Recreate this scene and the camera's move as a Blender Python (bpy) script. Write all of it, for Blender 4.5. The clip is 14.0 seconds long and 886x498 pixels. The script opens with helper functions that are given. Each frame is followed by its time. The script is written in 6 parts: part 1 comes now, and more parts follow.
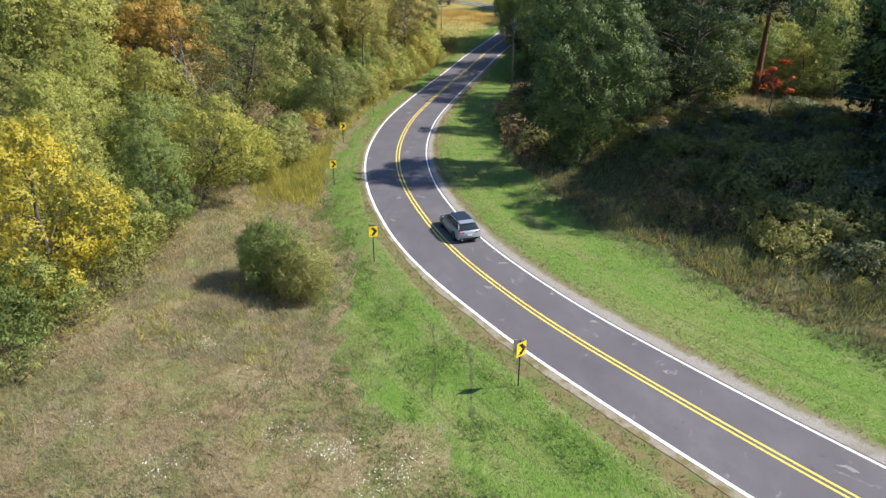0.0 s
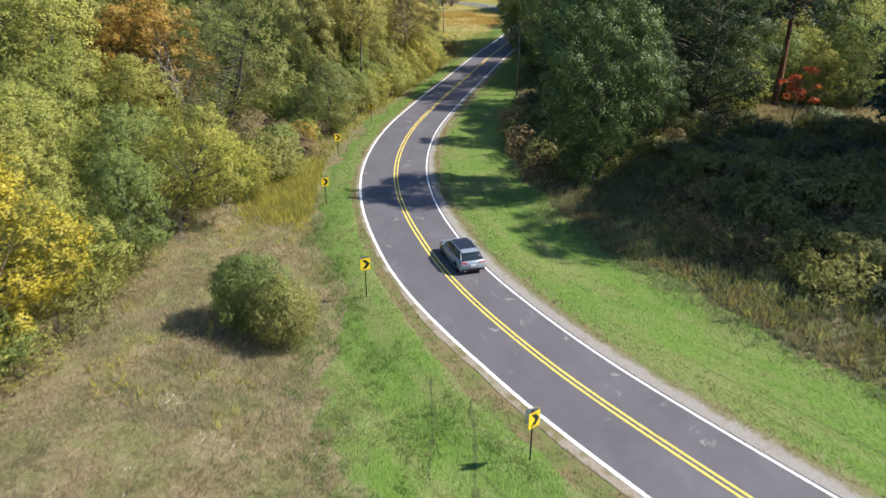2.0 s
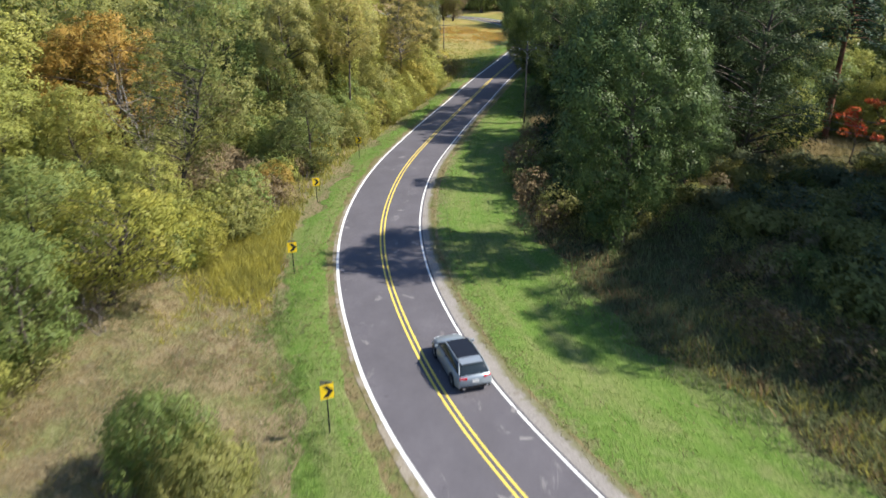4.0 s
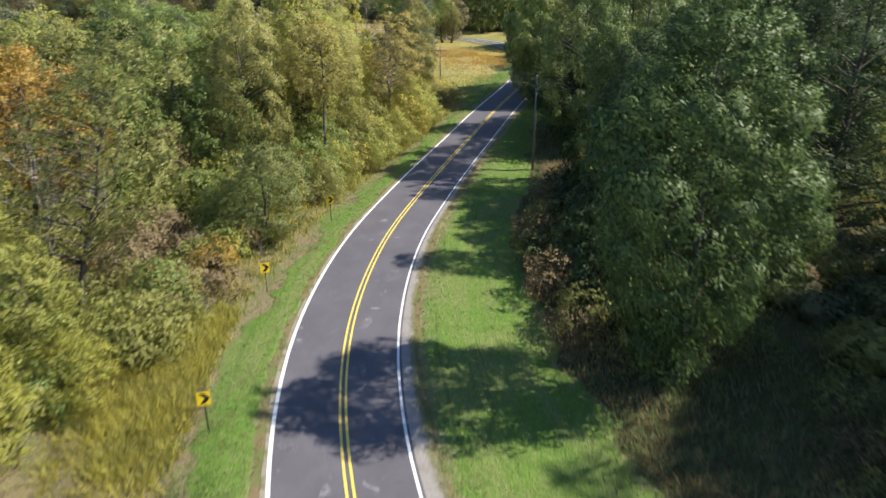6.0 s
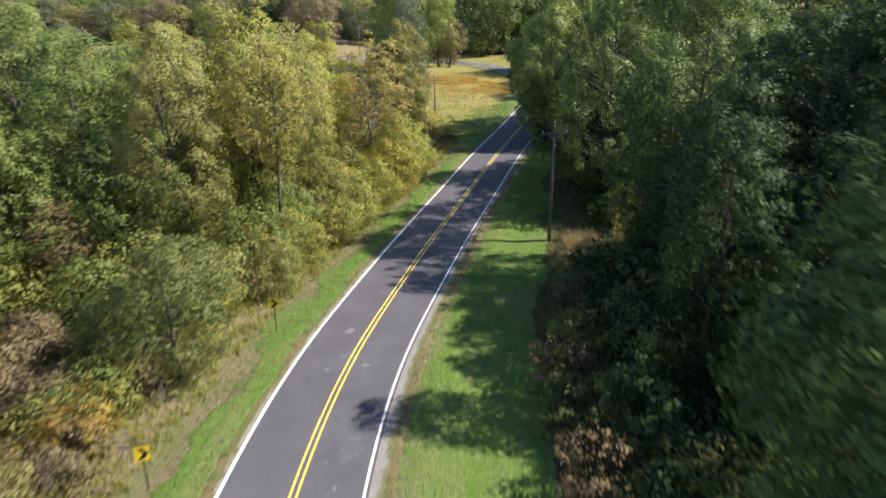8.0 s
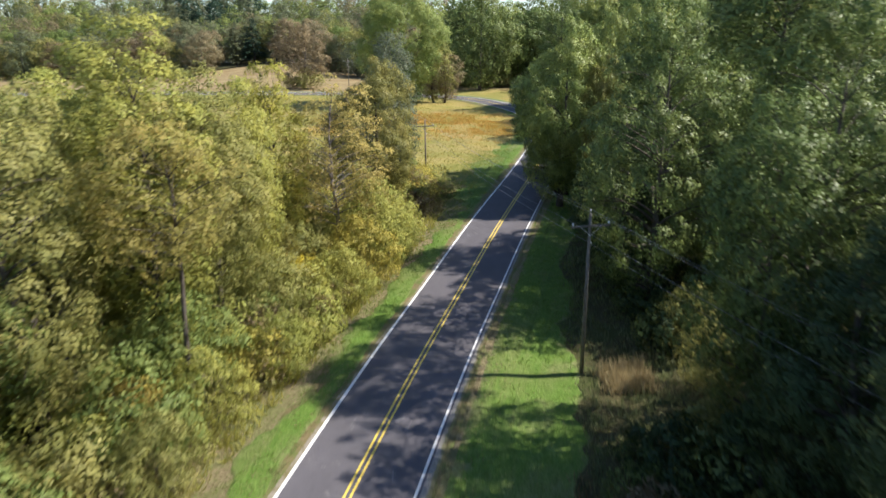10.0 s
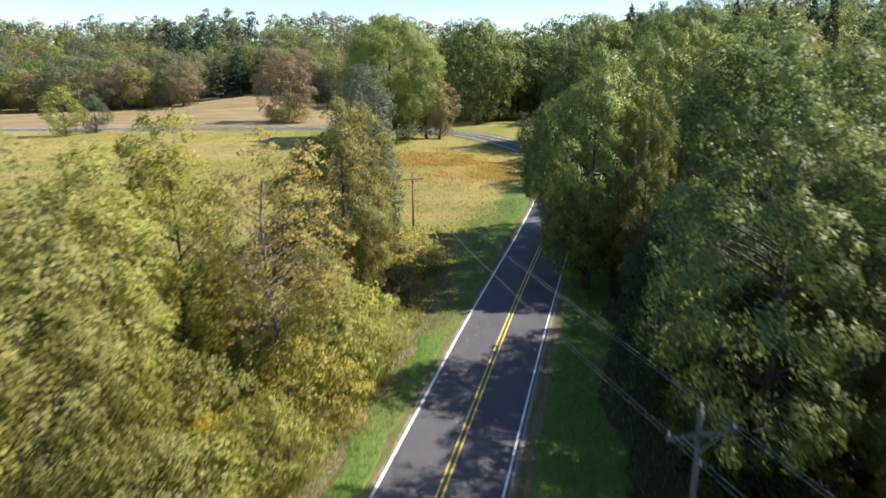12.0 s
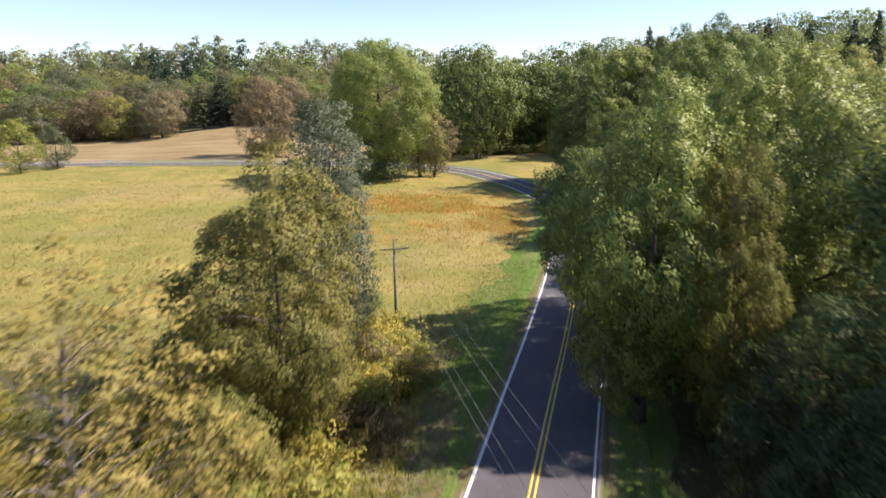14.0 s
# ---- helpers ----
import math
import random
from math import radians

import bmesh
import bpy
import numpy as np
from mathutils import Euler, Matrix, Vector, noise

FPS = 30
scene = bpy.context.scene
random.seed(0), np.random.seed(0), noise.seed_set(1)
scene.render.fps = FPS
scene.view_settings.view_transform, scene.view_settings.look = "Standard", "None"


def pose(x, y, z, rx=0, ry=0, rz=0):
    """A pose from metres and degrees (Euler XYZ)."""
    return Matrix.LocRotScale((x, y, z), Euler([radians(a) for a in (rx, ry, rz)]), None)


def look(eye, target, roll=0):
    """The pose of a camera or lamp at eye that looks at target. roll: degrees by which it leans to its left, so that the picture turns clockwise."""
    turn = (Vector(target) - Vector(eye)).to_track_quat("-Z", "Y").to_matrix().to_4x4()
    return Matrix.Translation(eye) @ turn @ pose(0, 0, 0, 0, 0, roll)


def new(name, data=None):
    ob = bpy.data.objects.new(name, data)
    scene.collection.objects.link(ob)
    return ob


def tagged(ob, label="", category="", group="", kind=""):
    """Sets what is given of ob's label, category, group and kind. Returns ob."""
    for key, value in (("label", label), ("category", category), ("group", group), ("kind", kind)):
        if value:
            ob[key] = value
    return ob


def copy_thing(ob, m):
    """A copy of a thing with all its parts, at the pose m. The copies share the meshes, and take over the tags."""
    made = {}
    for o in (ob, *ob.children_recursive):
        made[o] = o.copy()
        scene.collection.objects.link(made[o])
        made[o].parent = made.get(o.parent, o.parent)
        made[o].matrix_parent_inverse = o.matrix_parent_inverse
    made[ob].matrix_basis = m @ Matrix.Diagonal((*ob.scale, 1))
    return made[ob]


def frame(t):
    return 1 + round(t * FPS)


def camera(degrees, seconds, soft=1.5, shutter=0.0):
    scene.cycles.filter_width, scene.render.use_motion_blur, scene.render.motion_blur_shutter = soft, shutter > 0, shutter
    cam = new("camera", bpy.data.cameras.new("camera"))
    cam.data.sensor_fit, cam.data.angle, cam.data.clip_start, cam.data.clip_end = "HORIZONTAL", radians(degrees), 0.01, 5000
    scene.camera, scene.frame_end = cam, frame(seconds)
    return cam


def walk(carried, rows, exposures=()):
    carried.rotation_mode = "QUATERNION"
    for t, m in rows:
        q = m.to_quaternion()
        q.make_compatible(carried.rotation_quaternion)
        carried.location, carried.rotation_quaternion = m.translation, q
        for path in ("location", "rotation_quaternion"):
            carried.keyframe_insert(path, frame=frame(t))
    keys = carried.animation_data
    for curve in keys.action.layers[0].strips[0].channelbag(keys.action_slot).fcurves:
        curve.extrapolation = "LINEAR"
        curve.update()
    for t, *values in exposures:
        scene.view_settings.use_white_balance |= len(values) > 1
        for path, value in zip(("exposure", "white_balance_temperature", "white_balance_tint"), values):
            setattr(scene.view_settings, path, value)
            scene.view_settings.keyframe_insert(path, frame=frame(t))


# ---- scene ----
cam = camera(66.1, 14.0, soft=1.5, shutter=0.8)
METRES, EYE, TILT, LEAN, TURN = 111.3, 20.33, -24.0, 0.0, 0.0
ROWS = [
    (0.0, 0.0, 0.0, 0.0, 0.0, -0.0, -0.0),
    (0.5, -0.0001, 0.0043, 0.0018, 0.03, -0.01, -0.05),
    (1.0, 0.0, 0.013, 0.0057, 0.08, 0.01, -0.11),
    (1.5, 0.0004, 0.0261, 0.0113, 0.14, 0.02, -0.13),
    (2.0, 0.0011, 0.0433, 0.0186, 0.2, 0.03, -0.14),
    (2.5, 0.0018, 0.0643, 0.0276, 0.25, 0.06, -0.14),
    (3.0, 0.0027, 0.0881, 0.038, 0.33, 0.28, -0.14),
    (5.5, 0.0104, 0.2398, 0.1051, 0.52, 1.98, -0.08),
    (6.0, 0.0121, 0.2749, 0.1207, 0.54, 2.3, -0.02),
    (6.5, 0.0136, 0.3116, 0.1365, 0.52, 2.63, 0.05),
    (7.0, 0.0149, 0.3496, 0.153, 0.52, 2.94, 0.07),
    (7.5, 0.016, 0.3886, 0.1704, 0.53, 3.29, 0.07),
    (8.0, 0.0174, 0.4283, 0.1882, 0.52, 3.81, 0.07),
    (10.5, 0.025, 0.6301, 0.2809, 0.43, 6.61, 0.51),
    (11.0, 0.0261, 0.6705, 0.2993, 0.36, 7.17, 0.55),
    (11.5, 0.0271, 0.7108, 0.318, 0.3, 7.71, 0.58),
    (12.0, 0.0282, 0.7504, 0.3364, 0.25, 8.25, 0.64),
    (12.5, 0.0294, 0.7904, 0.3549, 0.21, 8.8, 0.69),
    (13.0, 0.0304, 0.8306, 0.3733, 0.15, 9.37, 0.7),
    (13.5, 0.0318, 0.871, 0.3918, 0.12, 9.93, 0.75),
    (14.0, 0.033, 0.9112, 0.4104, 0.09, 10.45, 0.81),
]
walk(cam, [(t, pose(0, 0, EYE, TILT, LEAN, TURN) @ pose(METRES * x, METRES * y, METRES * z, 90 + pitch, roll, yaw)) for t, x, y, z, yaw, pitch, roll in ROWS],
     [(0.0, 1.0, 6500, 10), (11.0, 1.0, 6520, 10.5), (12.5, 1.0, 6570, 12.5), (14.0, 1.0, 6950, 19)])

# ---- light ----
SUN_EL, SUN_AZ = 44.5, 89.0          # degrees above the horizon; degrees clockwise from +y
world = bpy.data.worlds.new("sky")
scene.world = world
world.use_nodes = True
wn = world.node_tree
sky = wn.nodes.new("ShaderNodeTexSky")
sky.sky_type = "NISHITA"
sky.sun_disc = False
sky.sun_elevation, sky.sun_rotation = radians(SUN_EL), radians(SUN_AZ)
sky.air_density, sky.dust_density, sky.ozone_density = 0.85, 0.15, 4.0
wn.nodes["Background"].inputs["Strength"].default_value = 0.104
wn.links.new(sky.outputs[0], wn.nodes["Background"].inputs["Color"])
sun = new("sun", bpy.data.lights.new("sun", "SUN"))
sun.data.energy, sun.data.angle, sun.data.color = 4.55, radians(0.55), (1.0, 0.94, 0.84)
sun.matrix_world = look((0, 0, 0), (-math.sin(radians(SUN_AZ)) * math.cos(radians(SUN_EL)), -math.cos(radians(SUN_AZ)) * math.cos(radians(SUN_EL)), -math.sin(radians(SUN_EL))))
sun.location = (80, 40, 90)


# ---- materials ----
class Nodes:
    """A short hand for building one material's node tree."""

    def __init__(self, name, roughness=0.9, specular=0.3, metallic=0.0):
        self.mat = bpy.data.materials.new(name)
        self.mat.use_nodes = True
        self.tree = self.mat.node_tree
        self.bsdf = self.tree.nodes["Principled BSDF"]
        self.bsdf.inputs["Roughness"].default_value = roughness
        self.bsdf.inputs["Specular IOR Level"].default_value = specular
        self.bsdf.inputs["Metallic"].default_value = metallic
        self.coords = self.tree.nodes.new("ShaderNodeNewGeometry").outputs["Position"]

    def add(self, kind):
        return self.tree.nodes.new(kind)

    def link(self, a, b):
        self.tree.links.new(a, b)

    def local(self):
        self.coords = self.add("ShaderNodeTexCoord").outputs["Object"]
        return self

    def noise(self, scale, detail=4.0, rough=0.6, stretch=None, distort=0.0):
        n = self.add("ShaderNodeTexNoise")
        n.inputs["Scale"].default_value, n.inputs["Detail"].default_value, n.inputs["Roughness"].default_value = scale, detail, rough
        n.inputs["Distortion"].default_value = distort
        source = self.coords
        if stretch:
            m = self.add("ShaderNodeMapping")
            m.inputs["Scale"].default_value = stretch
            self.link(source, m.inputs["Vector"])
            source = m.outputs[0]
        self.link(source, n.inputs["Vector"])
        return n.outputs["Fac"]

    def ramp(self, fac, *stops):
        r = self.add("ShaderNodeValToRGB")
        els = r.color_ramp.elements
        while len(els) < len(stops):
            els.new(0.5)
        for e, (at, col) in zip(els, stops):
            e.position = at
            e.color = (*col, 1.0) if len(col) == 3 else col
        self.link(fac, r.inputs["Fac"])
        return r.outputs["Color"]

    def step(self, fac, low, high):
        r = self.add("ShaderNodeMapRange")
        r.inputs["From Min"].default_value, r.inputs["From Max"].default_value = low, high
        r.interpolation_type = "SMOOTHSTEP"
        self.link(fac, r.inputs["Value"])
        return r.outputs["Result"]

    def mix(self, fac, a, b, blend="MIX"):
        m = self.add("ShaderNodeMix")
        m.data_type, m.blend_type = "RGBA", blend
        for index, value in ((0, fac), (6, a), (7, b)):
            if isinstance(value, (int, float)):
                m.inputs[index].default_value = value
            elif isinstance(value, tuple):
                m.inputs[index].default_value = (*value, 1.0)
            else:
                self.link(value, m.inputs[index])
        return m.outputs[2]

    def calc(self, op, a, b=0.0):
        m = self.add("ShaderNodeMath")
        m.operation = op
        for index, value in ((0, a), (1, b)):
            if isinstance(value, (int, float)):
                m.inputs[index].default_value = value
            else:
                self.link(value, m.inputs[index])
        return m.outputs[0]

    def axis(self, which):
        s = self.add("ShaderNodeSeparateXYZ")
        self.link(self.coords, s.inputs[0])
        return s.outputs[which]

    def bump(self, height, strength=0.4, distance=0.03):
        b = self.add("ShaderNodeBump")
        b.inputs["Strength"].default_value, b.inputs["Distance"].default_value = strength, distance
        self.link(height, b.inputs["Height"])
        self.link(b.outputs[0], self.bsdf.inputs["Normal"])

    def done(self, colour=None):
        if isinstance(colour, tuple):
            self.bsdf.inputs["Base Color"].default_value = (*colour, 1.0)
        elif colour is not None:
            self.link(colour, self.bsdf.inputs["Base Color"])
        return self.mat


def plain(name, colour, roughness=0.5, metallic=0.0, vary=0.25, scale=6.0, specular=0.4):
    n = Nodes(name, roughness, specular, metallic).local()
    dark = tuple(c * (1 - vary) for c in colour)
    light = tuple(min(1.0, c * (1 + vary)) for c in colour)
    return n.done(n.ramp(n.noise(scale), (0.3, dark), (0.7, light)))


def foliage(name, main, second, dark, shine=0.5, through_light=0.4, patch=0.35, contrast=0.42, gloss=0.22):
    """Leaves: each leaf differs a little, patches of the crown turn to the second colour, trees differ from one another."""
    n = Nodes(name, shine, gloss).local()
    geo = n.add("ShaderNodeNewGeometry").outputs["Random Per Island"]
    info = n.add("ShaderNodeObjectInfo").outputs["Random"]
    spots = n.noise(patch, 3.0, 0.6)
    shifted = n.calc("ADD", spots, n.calc("MULTIPLY", n.calc("SUBTRACT", info, 0.5), 0.22))
    col = n.mix(n.step(shifted, 0.42, 0.66), main, second)
    # Dark blotches vary the leaves and stand in for shade between tufts.
    col = n.mix(n.calc("MULTIPLY", n.step(n.noise(1.3, 2.0, 0.5), 0.58, 0.40), contrast), col, dark)
    col = n.mix(n.calc("MULTIPLY", geo, contrast * 0.35), col, dark)
    light = tuple(min(1.0, c * 1.5 + 0.01) for c in second)
    col = n.mix(n.calc("MULTIPLY", n.step(geo, 0.85, 1.0), 0.3), col, light)
    n.done(col)
    trans = n.add("ShaderNodeBsdfTranslucent")
    n.link(col, trans.inputs["Color"])
    mixer = n.add("ShaderNodeMixShader")
    mixer.inputs[0].default_value = through_light
    n.link(n.bsdf.outputs[0], mixer.inputs[1])
    n.link(trans.outputs[0], mixer.inputs[2])
    n.link(mixer.outputs[0], n.tree.nodes["Material Output"].inputs["Surface"])
    return n.mat


def bark(name, a, b):
    n = Nodes(name, 0.9, 0.2).local()
    f = n.noise(5.0, 5.0, 0.65, (2.0, 2.0, 0.5))
    n.bump(f, 0.6, 0.03)
    return n.done(n.ramp(f, (0.3, a), (0.7, b)))


OAK = foliage("oak_leaves", (0.160, 0.222, 0.068), (0.222, 0.268, 0.085), (0.060, 0.096, 0.034), 0.45, 0.28, contrast=0.52)
OAK_LIGHT = foliage("light_oak_leaves", (0.262, 0.330, 0.092), (0.365, 0.400, 0.115), (0.085, 0.124, 0.042), 0.45, 0.28, contrast=0.55)
OLIVE = foliage("olive_leaves", (0.318, 0.328, 0.105), (0.430, 0.400, 0.138), (0.180, 0.194, 0.070), 0.5, 0.5, contrast=0.34)
GREEN = foliage("green_leaves", (0.235, 0.312, 0.095), (0.355, 0.395, 0.125), (0.118, 0.168, 0.056), 0.5, 0.5, contrast=0.38)
YGREEN = foliage("yellow_green_leaves", (0.375, 0.400, 0.105), (0.505, 0.485, 0.130), (0.215, 0.245, 0.080), 0.5, 0.5, contrast=0.34)
AMBER = foliage("amber_leaves", (0.41, 0.365, 0.085), (0.52, 0.440, 0.100), (0.23, 0.205, 0.058), contrast=0.34)
DULL = foliage("dull_green_leaves", (0.184, 0.218, 0.118), (0.252, 0.257, 0.140), (0.126, 0.150, 0.087), 0.5, 0.5, contrast=0.25)
TAN = foliage("tan_brown_leaves", (0.320, 0.250, 0.145), (0.294, 0.262, 0.146), (0.205, 0.165, 0.105), 0.5, 0.5, contrast=0.25)
ROSE = foliage("reddish_leaves", (0.390, 0.200, 0.135), (0.310, 0.220, 0.130), (0.200, 0.120, 0.085), 0.5, 0.45, contrast=0.25)
GOLD = foliage("golden_leaves", (0.660, 0.530, 0.060), (0.462, 0.412, 0.078), (0.320, 0.280, 0.050), 0.5, 0.45, 0.3, 0.36)
LIME = foliage("lime_yellow_leaves", (0.389, 0.393, 0.084), (0.514, 0.461, 0.101), (0.221, 0.233, 0.062), 0.5, 0.5, contrast=0.36)
ORANGE = foliage("orange_leaves", (0.540, 0.345, 0.085), (0.450, 0.385, 0.100), (0.280, 0.200, 0.065), 0.5, 0.48)
RUSSET = foliage("russet_leaves", (0.300, 0.230, 0.115), (0.345, 0.285, 0.135), (0.165, 0.130, 0.072), 0.5, 0.45)
RED = foliage("red_leaves", (0.620, 0.100, 0.040), (0.680, 0.200, 0.055), (0.300, 0.060, 0.030))
SILVER = foliage("silvery_leaves", (0.145, 0.178, 0.115), (0.225, 0.255, 0.165), (0.072, 0.094, 0.058), contrast=0.3)
PINE = foliage("pine_needles", (0.044, 0.085, 0.052), (0.063, 0.107, 0.058), (0.025, 0.049, 0.030), 0.6, 0.15)
# One oak, two tones: shade coloured into the first, sunlight into the second.
OAK_DARK = foliage("shaded_oak_leaves", (0.072, 0.112, 0.048), (0.105, 0.145, 0.060), (0.034, 0.055, 0.023), 0.5, 0.32, 0.5, 0.45, 0.14)
OAK_SHEEN = foliage("sunlit_oak_leaves", (0.092, 0.146, 0.048), (0.132, 0.186, 0.062), (0.032, 0.056, 0.021), 0.45, 0.22, 0.5, 0.5, 0.14)
OAK_BROWN = foliage("browning_oak_leaves", (0.230, 0.240, 0.070), (0.315, 0.265, 0.088), (0.085, 0.096, 0.034), 0.5, 0.32, 0.5, 0.5, 0.16)
TAN_GREEN = foliage("tan_green_leaves", (0.46, 0.410, 0.130), (0.54, 0.435, 0.145), (0.31, 0.275, 0.105), 0.5, 0.55, contrast=0.24)
WILLOW = foliage("willow_leaves", (0.205, 0.245, 0.085), (0.315, 0.325, 0.120), (0.105, 0.135, 0.050), 0.5, 0.45, 0.6)
OLIVE_DARK = foliage("dark_olive_leaves", (0.262, 0.255, 0.080), (0.385, 0.325, 0.100), (0.115, 0.120, 0.045), 0.5, 0.45, 0.45, contrast=0.40)
BROWN = foliage("dry_weeds", (0.260, 0.190, 0.105), (0.320, 0.260, 0.135), (0.120, 0.090, 0.050), 0.8, 0.2)
BARK = bark("bark", (0.05, 0.04, 0.032), (0.14, 0.12, 0.10))
PALE_BARK = bark("pale_bark", (0.20, 0.18, 0.15), (0.42, 0.39, 0.35))
RED_BARK = bark("pine_bark", (0.10, 0.045, 0.03), (0.24, 0.11, 0.07))
TWIG = bark("bare_twigs", (0.13, 0.11, 0.10), (0.25, 0.22, 0.21))


def asphalt():
    n = Nodes("worn_asphalt", 0.82, 0.35)
    grain = n.noise(70.0, 3.0, 0.7)
    wear = n.noise(0.5, 6.0, 0.68, (1.0, 0.6, 1.0))
    col = n.ramp(wear, (0.28, (0.065, 0.060, 0.073)), (0.55, (0.094, 0.087, 0.104)), (0.8, (0.137, 0.127, 0.145)))
    col = n.mix(0.35, col, n.ramp(grain, (0.3, (0.05, 0.048, 0.05)), (0.75, (0.22, 0.21, 0.215))))
    scuffs = n.step(n.noise(0.55, 6.0, 0.72, (1.0, 0.6, 1.0), 1.2), 0.60, 0.70)
    col = n.mix(n.calc("MULTIPLY", scuffs, 0.6), col, (0.30, 0.285, 0.28))
    tar = n.step(n.noise(0.8, 6.0, 0.7, (0.8, 1.4, 1.0), 2.0), 0.37, 0.31)
    col = n.mix(n.calc("MULTIPLY", tar, 0.6), col, (0.055, 0.052, 0.055))
    n.bump(grain, 0.35, 0.01)
    return n.done(col)


def paint(name, colour):
    n = Nodes(name, 0.6, 0.4)
    worn = n.step(n.noise(3.0, 6.0, 0.75), 0.60, 0.72)
    col = n.mix(n.calc("MULTIPLY", worn, 0.55), n.ramp(n.noise(1.2), (0.3, tuple(c * 0.82 for c in colour)), (0.7, colour)), (0.20, 0.19, 0.19))
    return n.done(col)


def gravel():
    n = Nodes("shoulder_gravel", 0.95, 0.2)
    a, b = n.noise(16.0, 5.0, 0.75), n.noise(0.6, 4.0, 0.6)
    col = n.ramp(a, (0.25, (0.13, 0.115, 0.10)), (0.5, (0.26, 0.24, 0.22)), (0.8, (0.42, 0.40, 0.375)))
    col = n.mix(n.calc("MULTIPLY", n.step(b, 0.55, 0.72), 0.6), col, (0.15, 0.125, 0.075))
    place = n.coords
    share = n.add("ShaderNodeUVMap")
    share.uv_map = "share"
    n.coords = share.outputs["UV"]
    across = n.axis(0)
    n.coords = place
    grown = n.step(n.calc("ADD", across, n.calc("MULTIPLY", n.calc("SUBTRACT", n.noise(1.4, 5.0, 0.75), 0.5), 1.3)), 0.52, 0.86)
    col = n.mix(n.calc("MULTIPLY", grown, 0.85), col, n.ramp(a, (0.3, (0.105, 0.11, 0.04)), (0.7, (0.19, 0.18, 0.085))))
    n.bump(a, 0.6, 0.03)
    return n.done(col)


def lawn():
    n = Nodes("mown_grass", 0.9, 0.2)
    fine, mid, wide = n.noise(9.0, 5.0, 0.75, (1.0, 0.45, 1.0)), n.noise(0.9, 5.0, 0.65), n.noise(0.12, 3.0, 0.6)
    tuft, patch = n.noise(2.6, 5.0, 0.7), n.noise(0.32, 5.0, 0.7, None, 0.6)
    place = n.coords
    n.coords = n.add("ShaderNodeUVMap").outputs["UV"]          # across and along the road, in metres
    rows, tracks = n.noise(1.0, 4.0, 0.6, (0.9, 0.06, 1.0)), n.noise(1.0, 3.0, 0.6, (2.2, 0.05, 1.0), 0.3)
    share = n.add("ShaderNodeUVMap")
    share.uv_map = "share"
    n.coords = share.outputs["UV"]
    border = n.calc("SUBTRACT", 1.0, n.calc("ABSOLUTE", n.calc("SUBTRACT", n.calc("MULTIPLY", n.axis(0), 2.0), 1.0)))
    n.coords = place
    green = n.ramp(fine, (0.28, (0.054, 0.108, 0.016)), (0.5, (0.100, 0.178, 0.028)), (0.74, (0.160, 0.240, 0.052)))
    olive = n.ramp(fine, (0.28, (0.084, 0.118, 0.028)), (0.5, (0.140, 0.182, 0.048)), (0.74, (0.210, 0.246, 0.085)))
    straw = n.ramp(fine, (0.28, (0.125, 0.112, 0.055)), (0.5, (0.205, 0.185, 0.098)), (0.74, (0.30, 0.27, 0.16)))
    col = n.mix(n.step(n.calc("ADD", n.calc("MULTIPLY", wide, 0.6), n.calc("MULTIPLY", rows, 0.4)), 0.44, 0.60), green, olive)
    col = n.mix(n.calc("MULTIPLY", n.step(patch, 0.54, 0.70), 0.30), col, straw)
    dry = n.step(n.calc("ADD", n.calc("MULTIPLY", mid, 0.6), n.calc("MULTIPLY", rows, 0.4)), 0.48, 0.64)
    col = n.mix(n.calc("MULTIPLY", dry, 0.22), col, straw)
    col = n.mix(n.calc("MULTIPLY", n.step(tuft, 0.52, 0.68), 0.35), col, (0.235, 0.275, 0.105))
    col = n.mix(n.calc("MULTIPLY", n.step(tuft, 0.46, 0.32), 0.4), col, (0.050, 0.098, 0.020))
    col = n.mix(n.calc("MULTIPLY", n.step(tracks, 0.60, 0.70), 0.6), col, (0.075, 0.10, 0.03))
    ragged_edge = n.step(n.calc("ADD", border, n.calc("MULTIPLY", n.calc("SUBTRACT", mid, 0.5), 1.4)), 0.22, -0.04)
    col = n.mix(n.calc("MULTIPLY", ragged_edge, 0.65), col, straw)
    n.bump(fine, 0.8, 0.08)
    return n.done(col)


def worn_edge():
    n = Nodes("worn_verge", 0.95, 0.2)
    fine, mid = n.noise(8.0, 5.0, 0.7), n.noise(0.8, 5.0, 0.65)
    col = n.ramp(fine, (0.3, (0.120, 0.098, 0.045)), (0.7, (0.215, 0.170, 0.088)))
    col = n.mix(n.step(mid, 0.40, 0.64), col, (0.112, 0.140, 0.042))
    n.bump(fine, 0.7, 0.05)
    return n.done(col)


def dirt():
    n = Nodes("edge_dirt", 0.95, 0.15)
    a, b = n.noise(14.0, 5.0, 0.75), n.noise(0.9, 5.0, 0.7)
    col = n.ramp(a, (0.25, (0.15, 0.125, 0.09)), (0.5, (0.25, 0.22, 0.175)), (0.8, (0.38, 0.35, 0.30)))
    col = n.mix(n.step(b, 0.42, 0.60), col, n.ramp(a, (0.3, (0.11, 0.095, 0.045)), (0.7, (0.19, 0.165, 0.08))))
    n.bump(a, 0.6, 0.03)
    return n.done(col)


